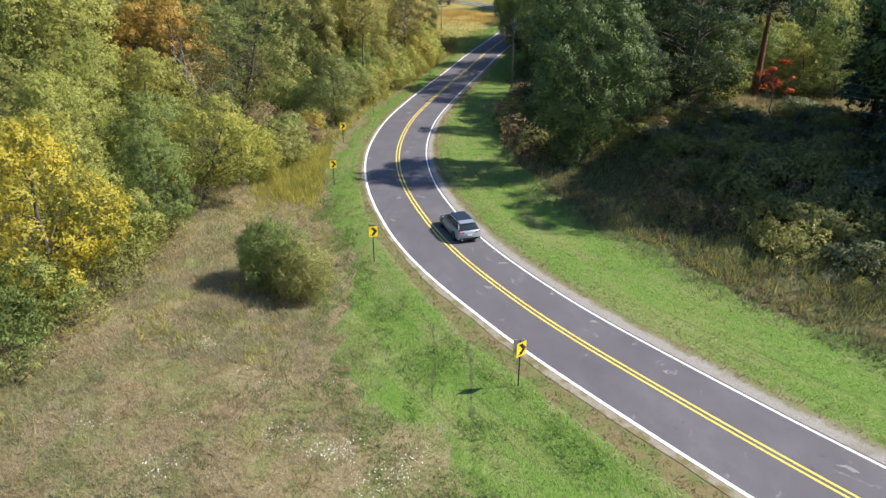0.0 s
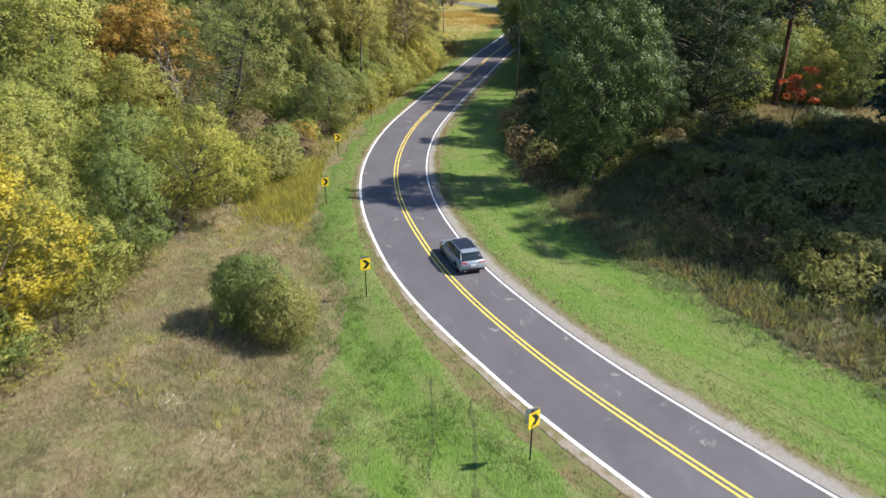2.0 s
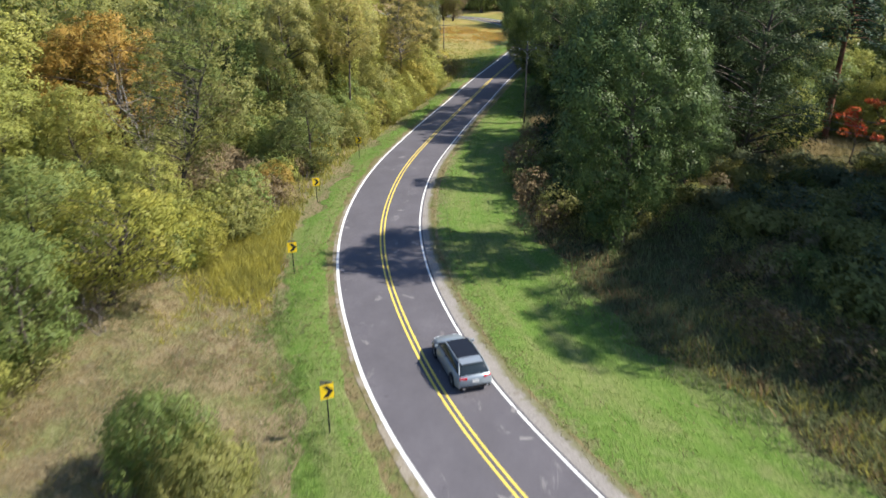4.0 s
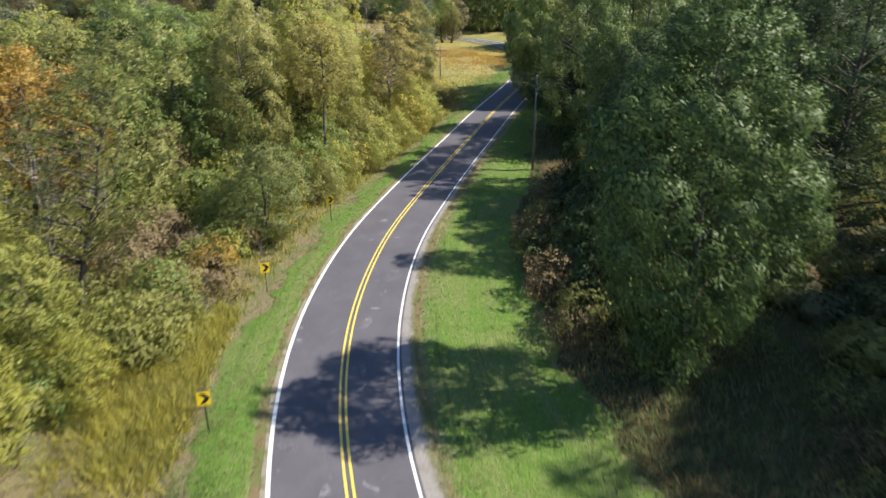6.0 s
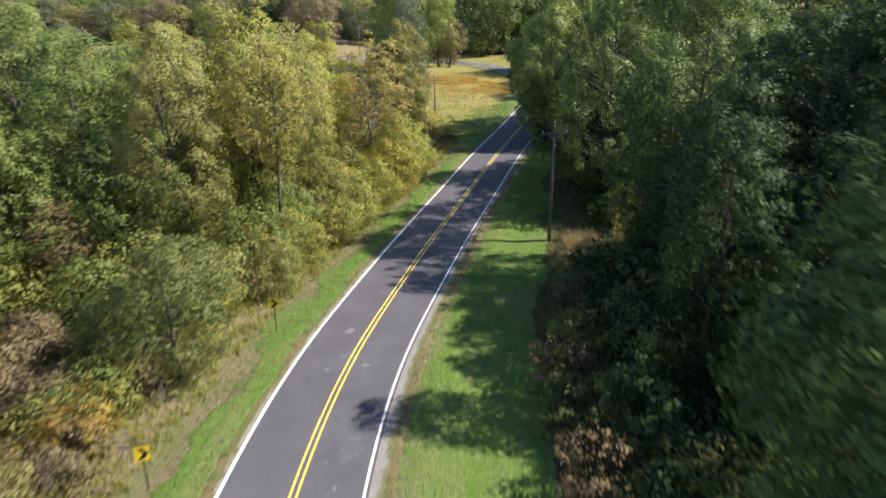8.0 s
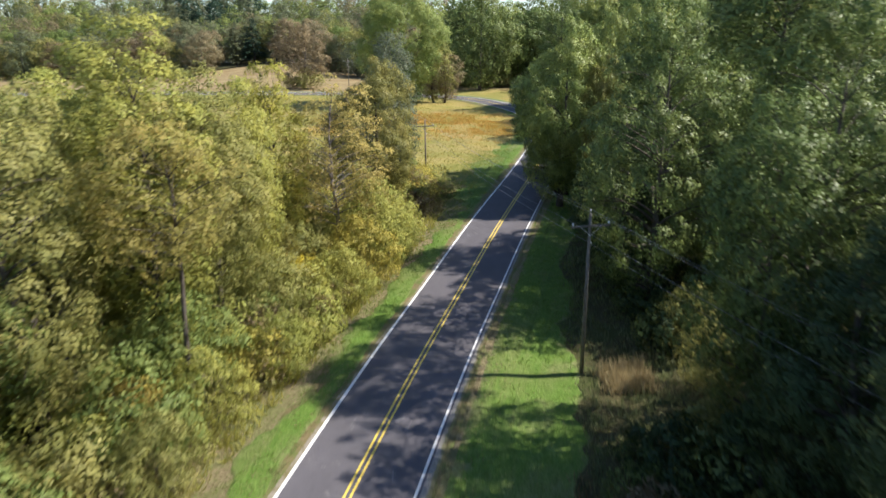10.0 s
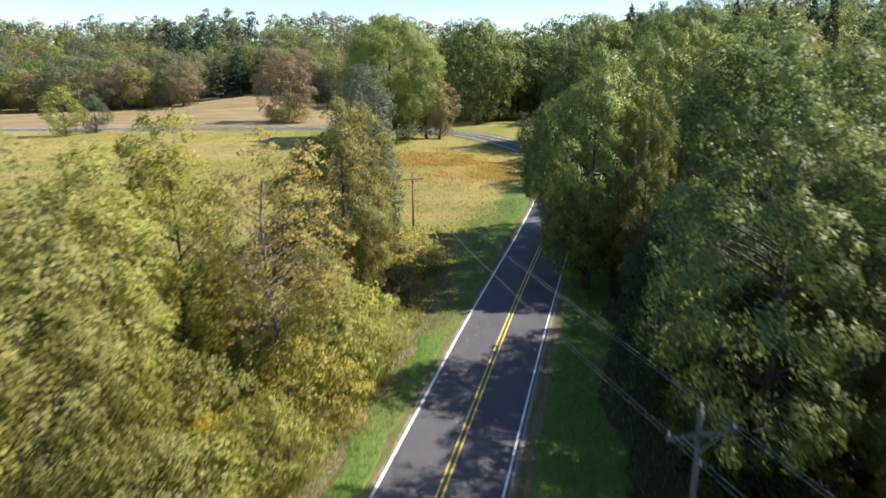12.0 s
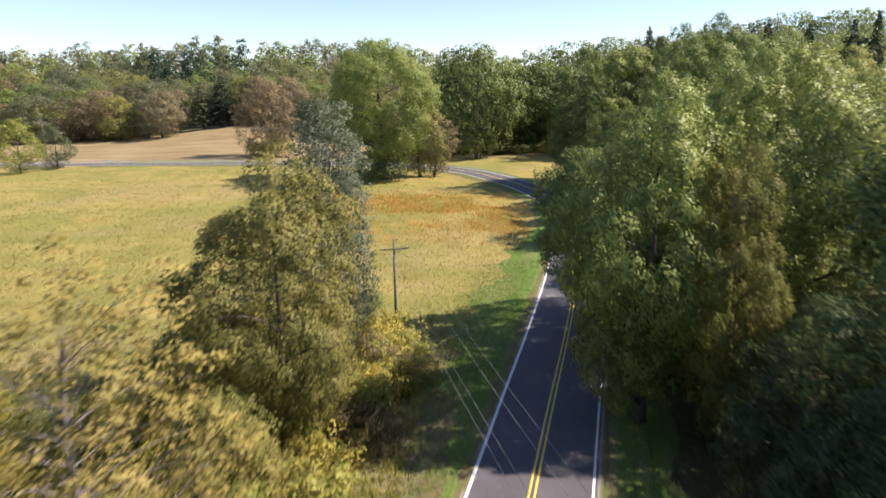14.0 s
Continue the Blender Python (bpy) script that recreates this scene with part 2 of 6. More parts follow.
def earth():
    """Rough meadow near, wood floor, and the golden field farther off."""
    n = Nodes("rough_ground", 0.95, 0.15)
    fine, mid, wide = n.noise(5.0, 6.0, 0.75), n.noise(0.5, 5.0, 0.65), n.noise(0.07, 3.0, 0.6)
    dry = n.ramp(fine, (0.25, (0.125, 0.102, 0.055)), (0.5, (0.225, 0.182, 0.102)), (0.78, (0.34, 0.285, 0.18)))
    col = n.mix(n.calc("MULTIPLY", n.step(mid, 0.42, 0.62), 0.75), dry, n.ramp(fine, (0.3, (0.10, 0.125, 0.04)), (0.7, (0.21, 0.225, 0.085))))
    gold = n.ramp(n.noise(2.2, 5.0, 0.7, (1.0, 0.5, 1.0)), (0.25, (0.215, 0.178, 0.052)), (0.5, (0.300, 0.250, 0.078)), (0.8, (0.385, 0.325, 0.118)))
    band = n.calc("MULTIPLY", n.step(n.axis(1), 192.0, 214.0), n.step(n.axis(1), 252.0, 234.0))
    gold = n.mix(n.calc("MULTIPLY", band, n.calc("MULTIPLY", n.step(n.axis(0), -34.0, -14.0), n.calc("MULTIPLY", n.step(n.noise(0.14, 5.0, 0.7), 0.40, 0.60), 0.75))), gold, (0.40, 0.215, 0.055))
    gold = n.mix(n.calc("MULTIPLY", n.step(n.noise(0.11, 5.0, 0.7, (1.0, 1.4, 1.0)), 0.50, 0.66), 0.4), gold, (0.32, 0.175, 0.06))
    gold = n.mix(n.calc("MULTIPLY", n.step(n.noise(0.05, 6.0, 0.72, (1.0, 1.1, 1.0), 0.8), 0.42, 0.56), 0.85), gold, (0.205, 0.20, 0.055))
    gold = n.mix(n.calc("MULTIPLY", n.step(n.noise(0.03, 5.0, 0.72, (0.8, 1.3, 1.0), 0.8), 0.50, 0.62), 0.5), gold, (0.33, 0.25, 0.115))
    pale = n.ramp(n.noise(0.09, 5.0, 0.7, (0.5, 1.6, 1.0)), (0.35, (0.215, 0.15, 0.078)), (0.65, (0.31, 0.25, 0.13)))
    gold = n.mix(n.step(n.calc("ADD", n.axis(1), n.calc("MULTIPLY", mid, 8.0)), 304.0, 314.0), gold, pale)
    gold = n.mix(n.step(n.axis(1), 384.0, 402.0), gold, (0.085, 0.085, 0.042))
    y = n.calc("ADD", n.axis(1), n.calc("MULTIPLY", wide, 30.0))
    col = n.mix(n.step(y, 160.0, 190.0), col, gold)
    n.bump(fine, 0.9, 0.12)
    return n.done(col)


def litter():
    n = Nodes("wood_floor", 0.95, 0.15)
    fine, mid = n.noise(6.0, 6.0, 0.75), n.noise(0.6, 4.0, 0.6)
    col = n.ramp(fine, (0.25, (0.045, 0.042, 0.02)), (0.5, (0.085, 0.078, 0.036)), (0.78, (0.15, 0.13, 0.065)))
    col = n.mix(n.calc("MULTIPLY", n.step(mid, 0.45, 0.6), 0.6), col, (0.07, 0.095, 0.028))
    n.bump(fine, 0.9, 0.15)
    return n.done(col)


LITTER = litter()
ASPHALT, WHITE, YELLOW = asphalt(), paint("white_line_paint", (0.80, 0.80, 0.78)), paint("yellow_line_paint", (0.80, 0.61, 0.11))
GRAVEL, LAWN, WORN, DIRT, EARTH = gravel(), lawn(), worn_edge(), dirt(), earth()


# ---- mesh helpers ----
def put(name, mesh, material, parent=None, label=""):
    ob = new(name, mesh)
    if material is not None:
        mesh.materials.clear()
        mesh.materials.append(material)
    if parent is not None:
        ob.parent = parent
    return tagged(ob, label)


def arrays(name, verts, faces, smooth=False, normals=None):
    """A mesh from arrays of corners and of faces that all have the same number of corners, with normals of its own if given."""
    verts, faces = np.asarray(verts, np.float32), np.asarray(faces, np.int32)
    m = bpy.data.meshes.new(name)
    k = faces.shape[1]
    m.vertices.add(len(verts))
    m.vertices.foreach_set("co", verts.ravel())
    m.loops.add(faces.size)
    m.loops.foreach_set("vertex_index", faces.ravel())
    m.polygons.add(len(faces))
    m.polygons.foreach_set("loop_start", np.arange(0, faces.size, k, dtype=np.int32))
    m.polygons.foreach_set("use_smooth", np.full(len(faces), smooth))
    m.update(calc_edges=True)
    m.validate()
    if normals is not None:
        m.normals_split_custom_set_from_vertices(np.asarray(normals, np.float32))
    return m


def part(name, bm, material, parent=None, label="", smooth=False):
    m = bpy.data.meshes.new(name)
    bmesh.ops.recalc_face_normals(bm, faces=bm.faces)
    for f in bm.faces:
        f.smooth = smooth
    bm.to_mesh(m)
    bm.free()
    return put(name, m, material, parent, label)


def thing(name, m, label, category, group="", kind=""):
    e = new(name)
    e.matrix_basis = m
    return tagged(e, label, category, group, kind)


def box(bm, size, at=(0, 0, 0), turn=None, bevel=0.0):
    m = Matrix.Translation(at) @ (turn or Matrix.Identity(4)) @ Matrix.Diagonal((*size, 1))
    made = bmesh.ops.create_cube(bm, size=1.0, matrix=m)
    if bevel:
        edges = list({e for v in made["verts"] for e in v.link_edges})
        bmesh.ops.bevel(bm, geom=edges, offset=bevel, segments=2, affect="EDGES", profile=0.7)
    return bm


def rod(bm, a, b, r1, r2=None, sides=10):
    a, b = Vector(a), Vector(b)
    turn = (b - a).to_track_quat("Z", "Y").to_matrix().to_4x4()
    bmesh.ops.create_cone(bm, cap_ends=True, segments=sides, radius1=r1, radius2=r1 if r2 is None else r2, depth=(b - a).length, matrix=Matrix.Translation((a + b) / 2) @ turn)
    return bm


# ---- the road's line and the ground ----
LINE = [(110, -62), (75, -34), (44, -7.5), (26, 8.0), (20, 14.4), (15.4, 20.0), (12.6, 23.7), (9.0, 28.8), (6.5, 32.5), (3.8, 37.4), (0.6, 44.3), (-1.8, 52), (-3.68, 60), (-4.75, 68.5), (-4.87, 77.5), (-4.04, 88),
        (-1.85, 100), (1.82, 117), (6.72, 137), (10.9, 153.3), (14.5, 167), (19.3, 187), (23.4, 208), (24.3, 228), (21.5, 246), (16, 262), (8, 277), (-6, 287), (-30, 295), (-67, 299.5), (-100, 301), (-160, 303), (-260, 306), (-420, 320), (-600, 350)]


def smooth_line(points, step=0.5):
    p = np.array(points, float)
    out = []
    for i in range(1, len(p) - 2):
        n = max(2, int(np.linalg.norm(p[i + 1] - p[i]) / step))
        t = np.linspace(0, 1, n, endpoint=False)[:, None]
        a, b, c, d = p[i - 1], p[i], p[i + 1], p[i + 2]
        out.append(0.5 * (2 * b + (c - a) * t + (2 * a - 5 * b + 4 * c - d) * t ** 2 + (3 * b - a - 3 * c + d) * t ** 3))
    q = np.concatenate(out)
    for _ in range(60):
        q[1:-1] = (q[:-2] + 2 * q[1:-1] + q[2:]) / 4
    return q


ROAD = smooth_line(LINE)
AHEAD = np.gradient(ROAD, axis=0)
AHEAD /= np.linalg.norm(AHEAD, axis=1)[:, None]
ASIDE = np.stack([AHEAD[:, 1], -AHEAD[:, 0]], 1)      # to the right of the way ahead
ROAD_Z = np.interp(ROAD[:, 1], [-60, 27, 67, 83, 125, 139, 168, 330, 430], [2.0, 1.1, 0.0, -0.4, -0.5, 0.0, 0.3, 0.8, 1.5])
for _ in range(200):
    ROAD_Z[1:-1] = (ROAD_Z[:-2] + 2 * ROAD_Z[1:-1] + ROAD_Z[2:]) / 4


def near_road(x, y):
    """For each place: the sample of the road that is nearest, and how far to its right the place lies."""
    x, y = np.atleast_1d(np.asarray(x, float)), np.atleast_1d(np.asarray(y, float))
    index, aside = np.zeros(len(x), int), np.zeros(len(x))
    for k in range(0, len(x), 4000):
        px, py = x[k:k + 4000, None] - ROAD[None, :, 0], y[k:k + 4000, None] - ROAD[None, :, 1]
        far = px * px + py * py
        i = far.argmin(1)
        r = np.arange(len(i))
        sign = np.sign(px[r, i] * ASIDE[i, 0] + py[r, i] * ASIDE[i, 1])
        index[k:k + 4000], aside[k:k + 4000] = i, sign * np.sqrt(far[r, i])
    return index, aside


def ease(v, a, b):
    t = np.clip((v - a) / (b - a), 0, 1)
    return t * t * (3 - 2 * t)


def lie(x, y):
    """The ground's height, for arrays of places."""
    x, y = np.atleast_1d(np.asarray(x, float)), np.atleast_1d(np.asarray(y, float))
    i, d = near_road(x, y)
    base = ROAD_Z[i]
    z = -0.07 * (1 - ease(np.abs(d), 4.2, 6.0))
    z = z - 0.35 * ease(-d, 4.5, 8.0) * (1 - ease(-d, 10, 18)) - 0.2 * ease(d, 4.5, 8.0) * (1 - ease(d, 10, 15))
    right = ease(d, 11, 34) * (1 - ease(y, 190, 260))
    z = z + right * 2.6 + 17.0 * ease(d, 34, 150) * ease(x, 30, 100) + 0.8 * right * np.sin(x * 0.13 + 1) * np.sin(y * 0.11)
    z = z + 32 * ease(y, 372, 650) - 19 * np.exp(-((x - 110) / 95) ** 2) * ease(y, 372, 560) + 4.6 * np.exp(-((x + 74) / 32) ** 2 - ((y - 390) / 34) ** 2)
    far = ease(np.abs(d), 6, 12)
    z = z + far * (0.10 * np.sin(x * 0.9 + 0.7 * y) * np.sin(y * 0.61) + 0.16 * np.sin(x * 0.31 + 2) * np.sin(y * 0.27 + x * 0.1))
    return base + z


def ground_z(x, y):
    return float(lie(x, y)[0])


def lines_of(dense_from, dense_to, step, reach):
    mid = list(np.arange(dense_from, dense_to, step))
    low, high, s, a, b = [], [], step, mid[0], mid[-1]
    while a > -reach or b < reach:
        s *= 1.25
        a, b = a - s, b + s
        low.append(a)
        high.append(b)
    return np.array(low[::-1] + mid + high)


gx, gy = lines_of(-62, 62, 1.0, 3500), lines_of(8, 300, 1.0, 3500)
GX, GY = np.meshgrid(gx, gy)
gv = np.stack([GX.ravel(), GY.ravel(), lie(GX.ravel(), GY.ravel())], 1)
ny, nx = GX.shape
idx = np.arange(nx * ny).reshape(ny, nx)
gf = np.stack([idx[:-1, :-1], idx[:-1, 1:], idx[1:, 1:], idx[1:, :-1]], -1).reshape(-1, 4)
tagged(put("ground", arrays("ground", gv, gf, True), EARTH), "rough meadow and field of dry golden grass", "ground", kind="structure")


def strip(name, left, right, lift, material, label, category, first=0, last=None, cols=2, follow=False, crown=0.0):
    """A ribbon along the road between two offsets (numbers or functions of the sample's index)."""
    ids = np.arange(first, last or len(ROAD))
    l = np.array([left(i) if callable(left) else left for i in ids], float)
    r = np.array([right(i) if callable(right) else right for i in ids], float)
    rows = []
    for c in np.linspace(0, 1, cols):
        d = l + (r - l) * c
        xy = ROAD[ids] + ASIDE[ids] * d[:, None]
        z = lie(xy[:, 0], xy[:, 1]) if follow else ROAD_Z[ids] - crown * np.abs(d)
        if follow and c in (0.0, 1.0):
            z = z - 0.04
        elif isinstance(lift, tuple):
            z = z + lift[0] + (lift[1] - lift[0]) * c
        else:
            z = z + lift
        rows.append(np.column_stack([xy, z]))
    v = np.stack(rows, 1).reshape(-1, 3)
    k = np.arange(len(ids) * cols).reshape(len(ids), cols)
    f = np.stack([k[:-1, :-1], k[:-1, 1:], k[1:, 1:], k[1:, :-1]], -1).reshape(-1, 4)
    mesh = arrays(name, v, f, True)
    uv = np.stack([l[:, None] + (r - l)[:, None] * np.linspace(0, 1, cols)[None], np.repeat(ids[:, None] * 0.5, cols, 1)], -1).reshape(-1, 2)
    layer = mesh.uv_layers.new(name="along")
    layer.data.foreach_set("uv", uv[f.ravel()].astype(np.float32).ravel())
    share = np.stack([np.repeat(np.linspace(0, 1, cols)[None], len(ids), 0), np.repeat(ids[:, None] * 0.5, cols, 1)], -1).reshape(-1, 2)
    layer = mesh.uv_layers.new(name="share")
    layer.data.foreach_set("uv", share[f.ravel()].astype(np.float32).ravel())
    return tagged(put(name, mesh, material), label, category, kind="structure")


def wob(scale, amount, seed):
    return lambda i: amount * noise.fractal(Vector((i * 0.5 * scale, seed, 0.3)), 0.8, 2.0, 4)


def at_y(i, ys, vs):
    return float(np.interp(ROAD[i, 1], ys, vs))


def half_right(i):
    """From the double line to the middle of the right edge line."""
    return at_y(i, [-60, 40, 46, 52, 58, 64, 74, 100], [2.68, 2.8, 2.76, 2.78, 2.86, 2.98, 3.08, 3.1])


def half_left(i):
    return at_y(i, [-60, 36, 42, 48, 54, 66, 78, 95], [3.0, 3.0, 3.2, 3.35, 3.36, 3.34, 3.34, 3.32])


def mown_left(s):
    """How far the mown verge reaches left of the double line, for places along the way."""
    return -np.interp(s, [-60, 24, 28, 33, 38, 47, 60, 75, 110, 145, 162, 188, 206, 230], [13.4, 13.4, 13.2, 12.3, 11.5, 7.9, 7.3, 7.4, 7.0, 6.6, 10.5, 10.5, 7.5, 5.5])


def mown_right(s):
    return np.interp(s, [-60, 22, 30, 38, 50, 62, 72, 85, 104, 130, 230], [12.2, 12.2, 13.0, 13.6, 13.2, 13.0, 12.9, 12.2, 11.0, 8.2, 6])


strip("road", lambda i: -half_left(i) - 0.11, lambda i: half_right(i) + 0.2, 0.0, ASPHALT, "worn grey asphalt two-lane road with pale scuffs", "road", cols=9, crown=0.012)
w1, w2, w3, w4 = wob(0.25, 0.16, 1), wob(0.3, 0.4, 5), wob(0.16, 1.3, 9), wob(0.16, 1.3, 14)
strip("shoulder", lambda i: half_right(i) + 0.14, lambda i: half_right(i) + at_y(i, [20, 50, 75, 110, 200], [1.25, 1.2, 0.9, 0.55, 0.4]) + w1(i), (-0.045, -0.03), GRAVEL, "pale gravel shoulder beside the asphalt", "shoulder", cols=3)
strip("shoulder", lambda i: -half_left(i) - at_y(i, [20, 40, 52], [0.62, 0.55, 0.34]) + 0.7 * w1(i + 900), lambda i: -half_left(i) - 0.10, (-0.03, -0.045), DIRT, "thin strip of dirt and worn grass beside the asphalt", "shoulder", cols=2)
strip("worn_verge", lambda i: -half_left(i) - 2.7 + 1.3 * w2(i), lambda i: -half_left(i) - 0.05, 0.015, WORN, "brown worn grass along the road edge", "verge", cols=12, follow=True, last=900)
strip("worn_verge", lambda i: half_right(i) + 0.4, lambda i: half_right(i) + at_y(i, [20, 60, 110, 200], [1.9, 1.8, 1.0, 0.7]) + w2(i + 400), 0.012, WORN, "brown worn grass along the gravel shoulder", "verge", cols=4, follow=True, last=900)
strip("mown_verge", lambda i: float(mown_left(ROAD[i, 1])) + 0.9 + 1.5 * w3(i), lambda i: -half_left(i) - at_y(i, [20, 36, 48, 62], [1.45, 1.4, 0.85, 0.6]) + 0.7 * w2(i + 77), 0.035, LAWN, "mown green roadside grass with dry patches", "lawn", cols=14, follow=True, last=900)
strip("mown_verge", lambda i: half_right(i) + 1.0, lambda i: float(mown_right(ROAD[i, 1])) + w4(i), 0.035, LAWN, "mown bright green roadside grass", "lawn", cols=14, follow=True, last=900)
strip("wood_floor", lambda i: float(mown_right(ROAD[i, 1])) - 1.6 + w4(i), 72, 0.022, LITTER, "dark wood floor of leaf litter and brush", "ground", cols=44, follow=True, first=int(np.argmin(np.abs(ROAD[:400, 1] - 30))), last=int(np.argmin(np.abs(ROAD[:900, 1] - 236))))
strip("wood_floor", -46, lambda i: -10.0 + w3(i), 0.022, LITTER, "dark wood floor of leaf litter and brush", "ground", cols=30, follow=True, first=int(np.argmin(np.abs(ROAD[:700, 1] - 66))), last=int(np.argmin(np.abs(ROAD[:700, 1] - 150))))
strip("edge_line", lambda i: -half_left(i) - 0.10, lambda i: -half_left(i) + 0.09, -0.030, WHITE, "white painted edge line on asphalt", "road marking")
strip("edge_line", lambda i: half_right(i) - 0.07, lambda i: half_right(i) + 0.07, -0.027, WHITE, "white painted edge line on asphalt", "road marking")
strip("centre_line", -0.21, -0.09, 0.005, YELLOW, "yellow painted line of a double centre line", "road marking")
strip("centre_line", 0.09, 0.21, 0.005, YELLOW, "yellow painted line of a double centre line", "road marking")


# ---- plants ----
def tube(points, radii, sides=6):
    """Corners and faces of one tapered tube."""
    p, r = np.asarray(points, float), np.asarray(radii, float)
    way = np.gradient(p, axis=0)
    way /= np.linalg.norm(way, axis=1)[:, None] + 1e-9
    ref = np.where(np.abs(way[:, 2:3]) > 0.9, np.array([[1.0, 0, 0]]), np.array([[0, 0, 1.0]]))
    u = np.cross(way, ref)
    u /= np.linalg.norm(u, axis=1)[:, None] + 1e-9
    w = np.cross(way, u)
    a = np.linspace(0, 2 * math.pi, sides, endpoint=False)
    v = p[:, None] + r[:, None, None] * (u[:, None] * np.cos(a)[None, :, None] + w[:, None] * np.sin(a)[None, :, None])
    k = np.arange(len(p) * sides).reshape(len(p), sides)
    n = np.roll(k, -1, axis=1)
    return v.reshape(-1, 3), np.stack([k[:-1], n[:-1], n[1:], k[1:]], -1).reshape(-1, 4)


def joined(name, tubes, smooth=True):
    vs, fs, base = [], [], 0
    for v, f in tubes:
        vs.append(v)
        fs.append(f + base)
        base += len(v)
    return arrays(name, np.concatenate(vs), np.concatenate(fs), smooth)


def unit(v):
    return v / (np.linalg.norm(v, axis=-1, keepdims=True) + 1e-9)


SWELL = 2.2          # how far the leaves' light follows the lobes of a crown


def leaf_cards(rng, centre, out, size, aspect=0.55, wild=0.8, lift=0.25, hang=0.0):
    """One folded leaf, of four corners, at each centre, turned mostly outwards."""
    n = len(centre)
    normal = unit(out + wild * rng.normal(size=(n, 3)) * 0.6 + np.array([0, 0, lift]))
    along = unit(np.cross(normal, rng.normal(size=(n, 3))) + np.array([0, 0, -hang]))
    across = np.cross(normal, along)
    s = size * rng.uniform(0.6, 1.35, (n, 1))
    w = s * aspect * rng.uniform(0.7, 1.2, (n, 1)) * 0.5
    fold = normal * s * 0.12
    v = np.stack([centre - along * s * 0.5, centre - across * w + fold, centre + along * s * 0.5, centre + across * w + fold], 1)
    bend = unit(1.35 * unit(out) + normal)          # the leaf's light follows the swell of its lobe
    return v.reshape(-1, 3), np.arange(4 * n).reshape(n, 4), np.repeat(bend, 4, 0)


def crown_clumps(rng, height, radius, low, count, clump, top=0.55, shape=1.0):
    """Lobes of leaves set apart from one another over an uneven egg: their centres and radii."""
    out = []
    mid = low + (height - low) * top * 0.8
    lobes = rng.uniform(0, 6.28, 4)
    tries = 0
    while len(out) < count:
        tries += 1
        d = unit(rng.normal(size=3))
        h = d[2]
        span = (height - mid) if h > 0 else (mid - low)
        az = math.atan2(d[1], d[0])
        swell = 1 + 0.18 * math.sin(2 * az + lobes[0]) + 0.14 * math.sin(3 * az + lobes[1] + 2 * h) + 0.12 * math.sin(5 * h + lobes[2] + az)
        k = rng.uniform(0.62, 1.0) ** 0.5 * swell
        r = clump * rng.uniform(0.6, 1.45)
        c = np.array([d[0] * (radius - r * 0.7) * k, d[1] * (radius - r * 0.7) * k, mid + h * (span - r * 0.6) * min(k, 1.05) ** shape])
        gap = 1.35 * clump * 0.985 ** (tries / max(1, count) * 6)
        if c[2] > r * 0.5 and all(np.linalg.norm(c - o) > gap for o, _ in out):
            out.append((c, r))
    return out


def foliage_mesh(rng, clumps, count, size, aspect=0.55, squash=0.75, wild=0.8, hang=0.0, lift=0.25, shell=0.35, spray=10):
    """Leaves in small tufts, set over the outer and upper sides of the lobes, with a few inside."""
    c = np.array([a for a, _ in clumps])
    r = np.array([b for _, b in clumps])
    outward = unit((c - c.mean(0)) * np.array([1, 1, 0.7]))
    sprays = max(1, count // spray)
    pick = rng.choice(len(c), sprays, p=r ** 2 / (r ** 2).sum())
    d = unit(rng.normal(size=(sprays, 3)) + 0.55 * outward[pick] + np.array([0, 0, 0.4]))
    depth = np.where(rng.random((sprays, 1)) < 0.14, rng.uniform(0.1, 0.7, (sprays, 1)), rng.uniform(max(shell, 0.6), 1.12, (sprays, 1)))
    middle = c[pick] + d * r[pick][:, None] * depth * np.array([1, 1, squash])
    swell = unit(d + 0.35 * outward[pick])
    middle, swell = np.repeat(middle, spray, 0), np.repeat(swell, spray, 0)
    tuft = unit(rng.normal(size=swell.shape) + 0.75 * swell + np.array([0, 0, lift]))
    reach = size * (spray / 10) ** 0.5 * rng.uniform(0.85, 1.9, (len(tuft), 1))
    v, f, leaf_normals = leaf_cards(rng, middle + tuft * reach, tuft, size, aspect, 0.7 * wild, 0.0, hang)
    return v, f, unit(leaf_normals + SWELL * min(1, 14 / spray) * np.repeat(swell, 4, 0))


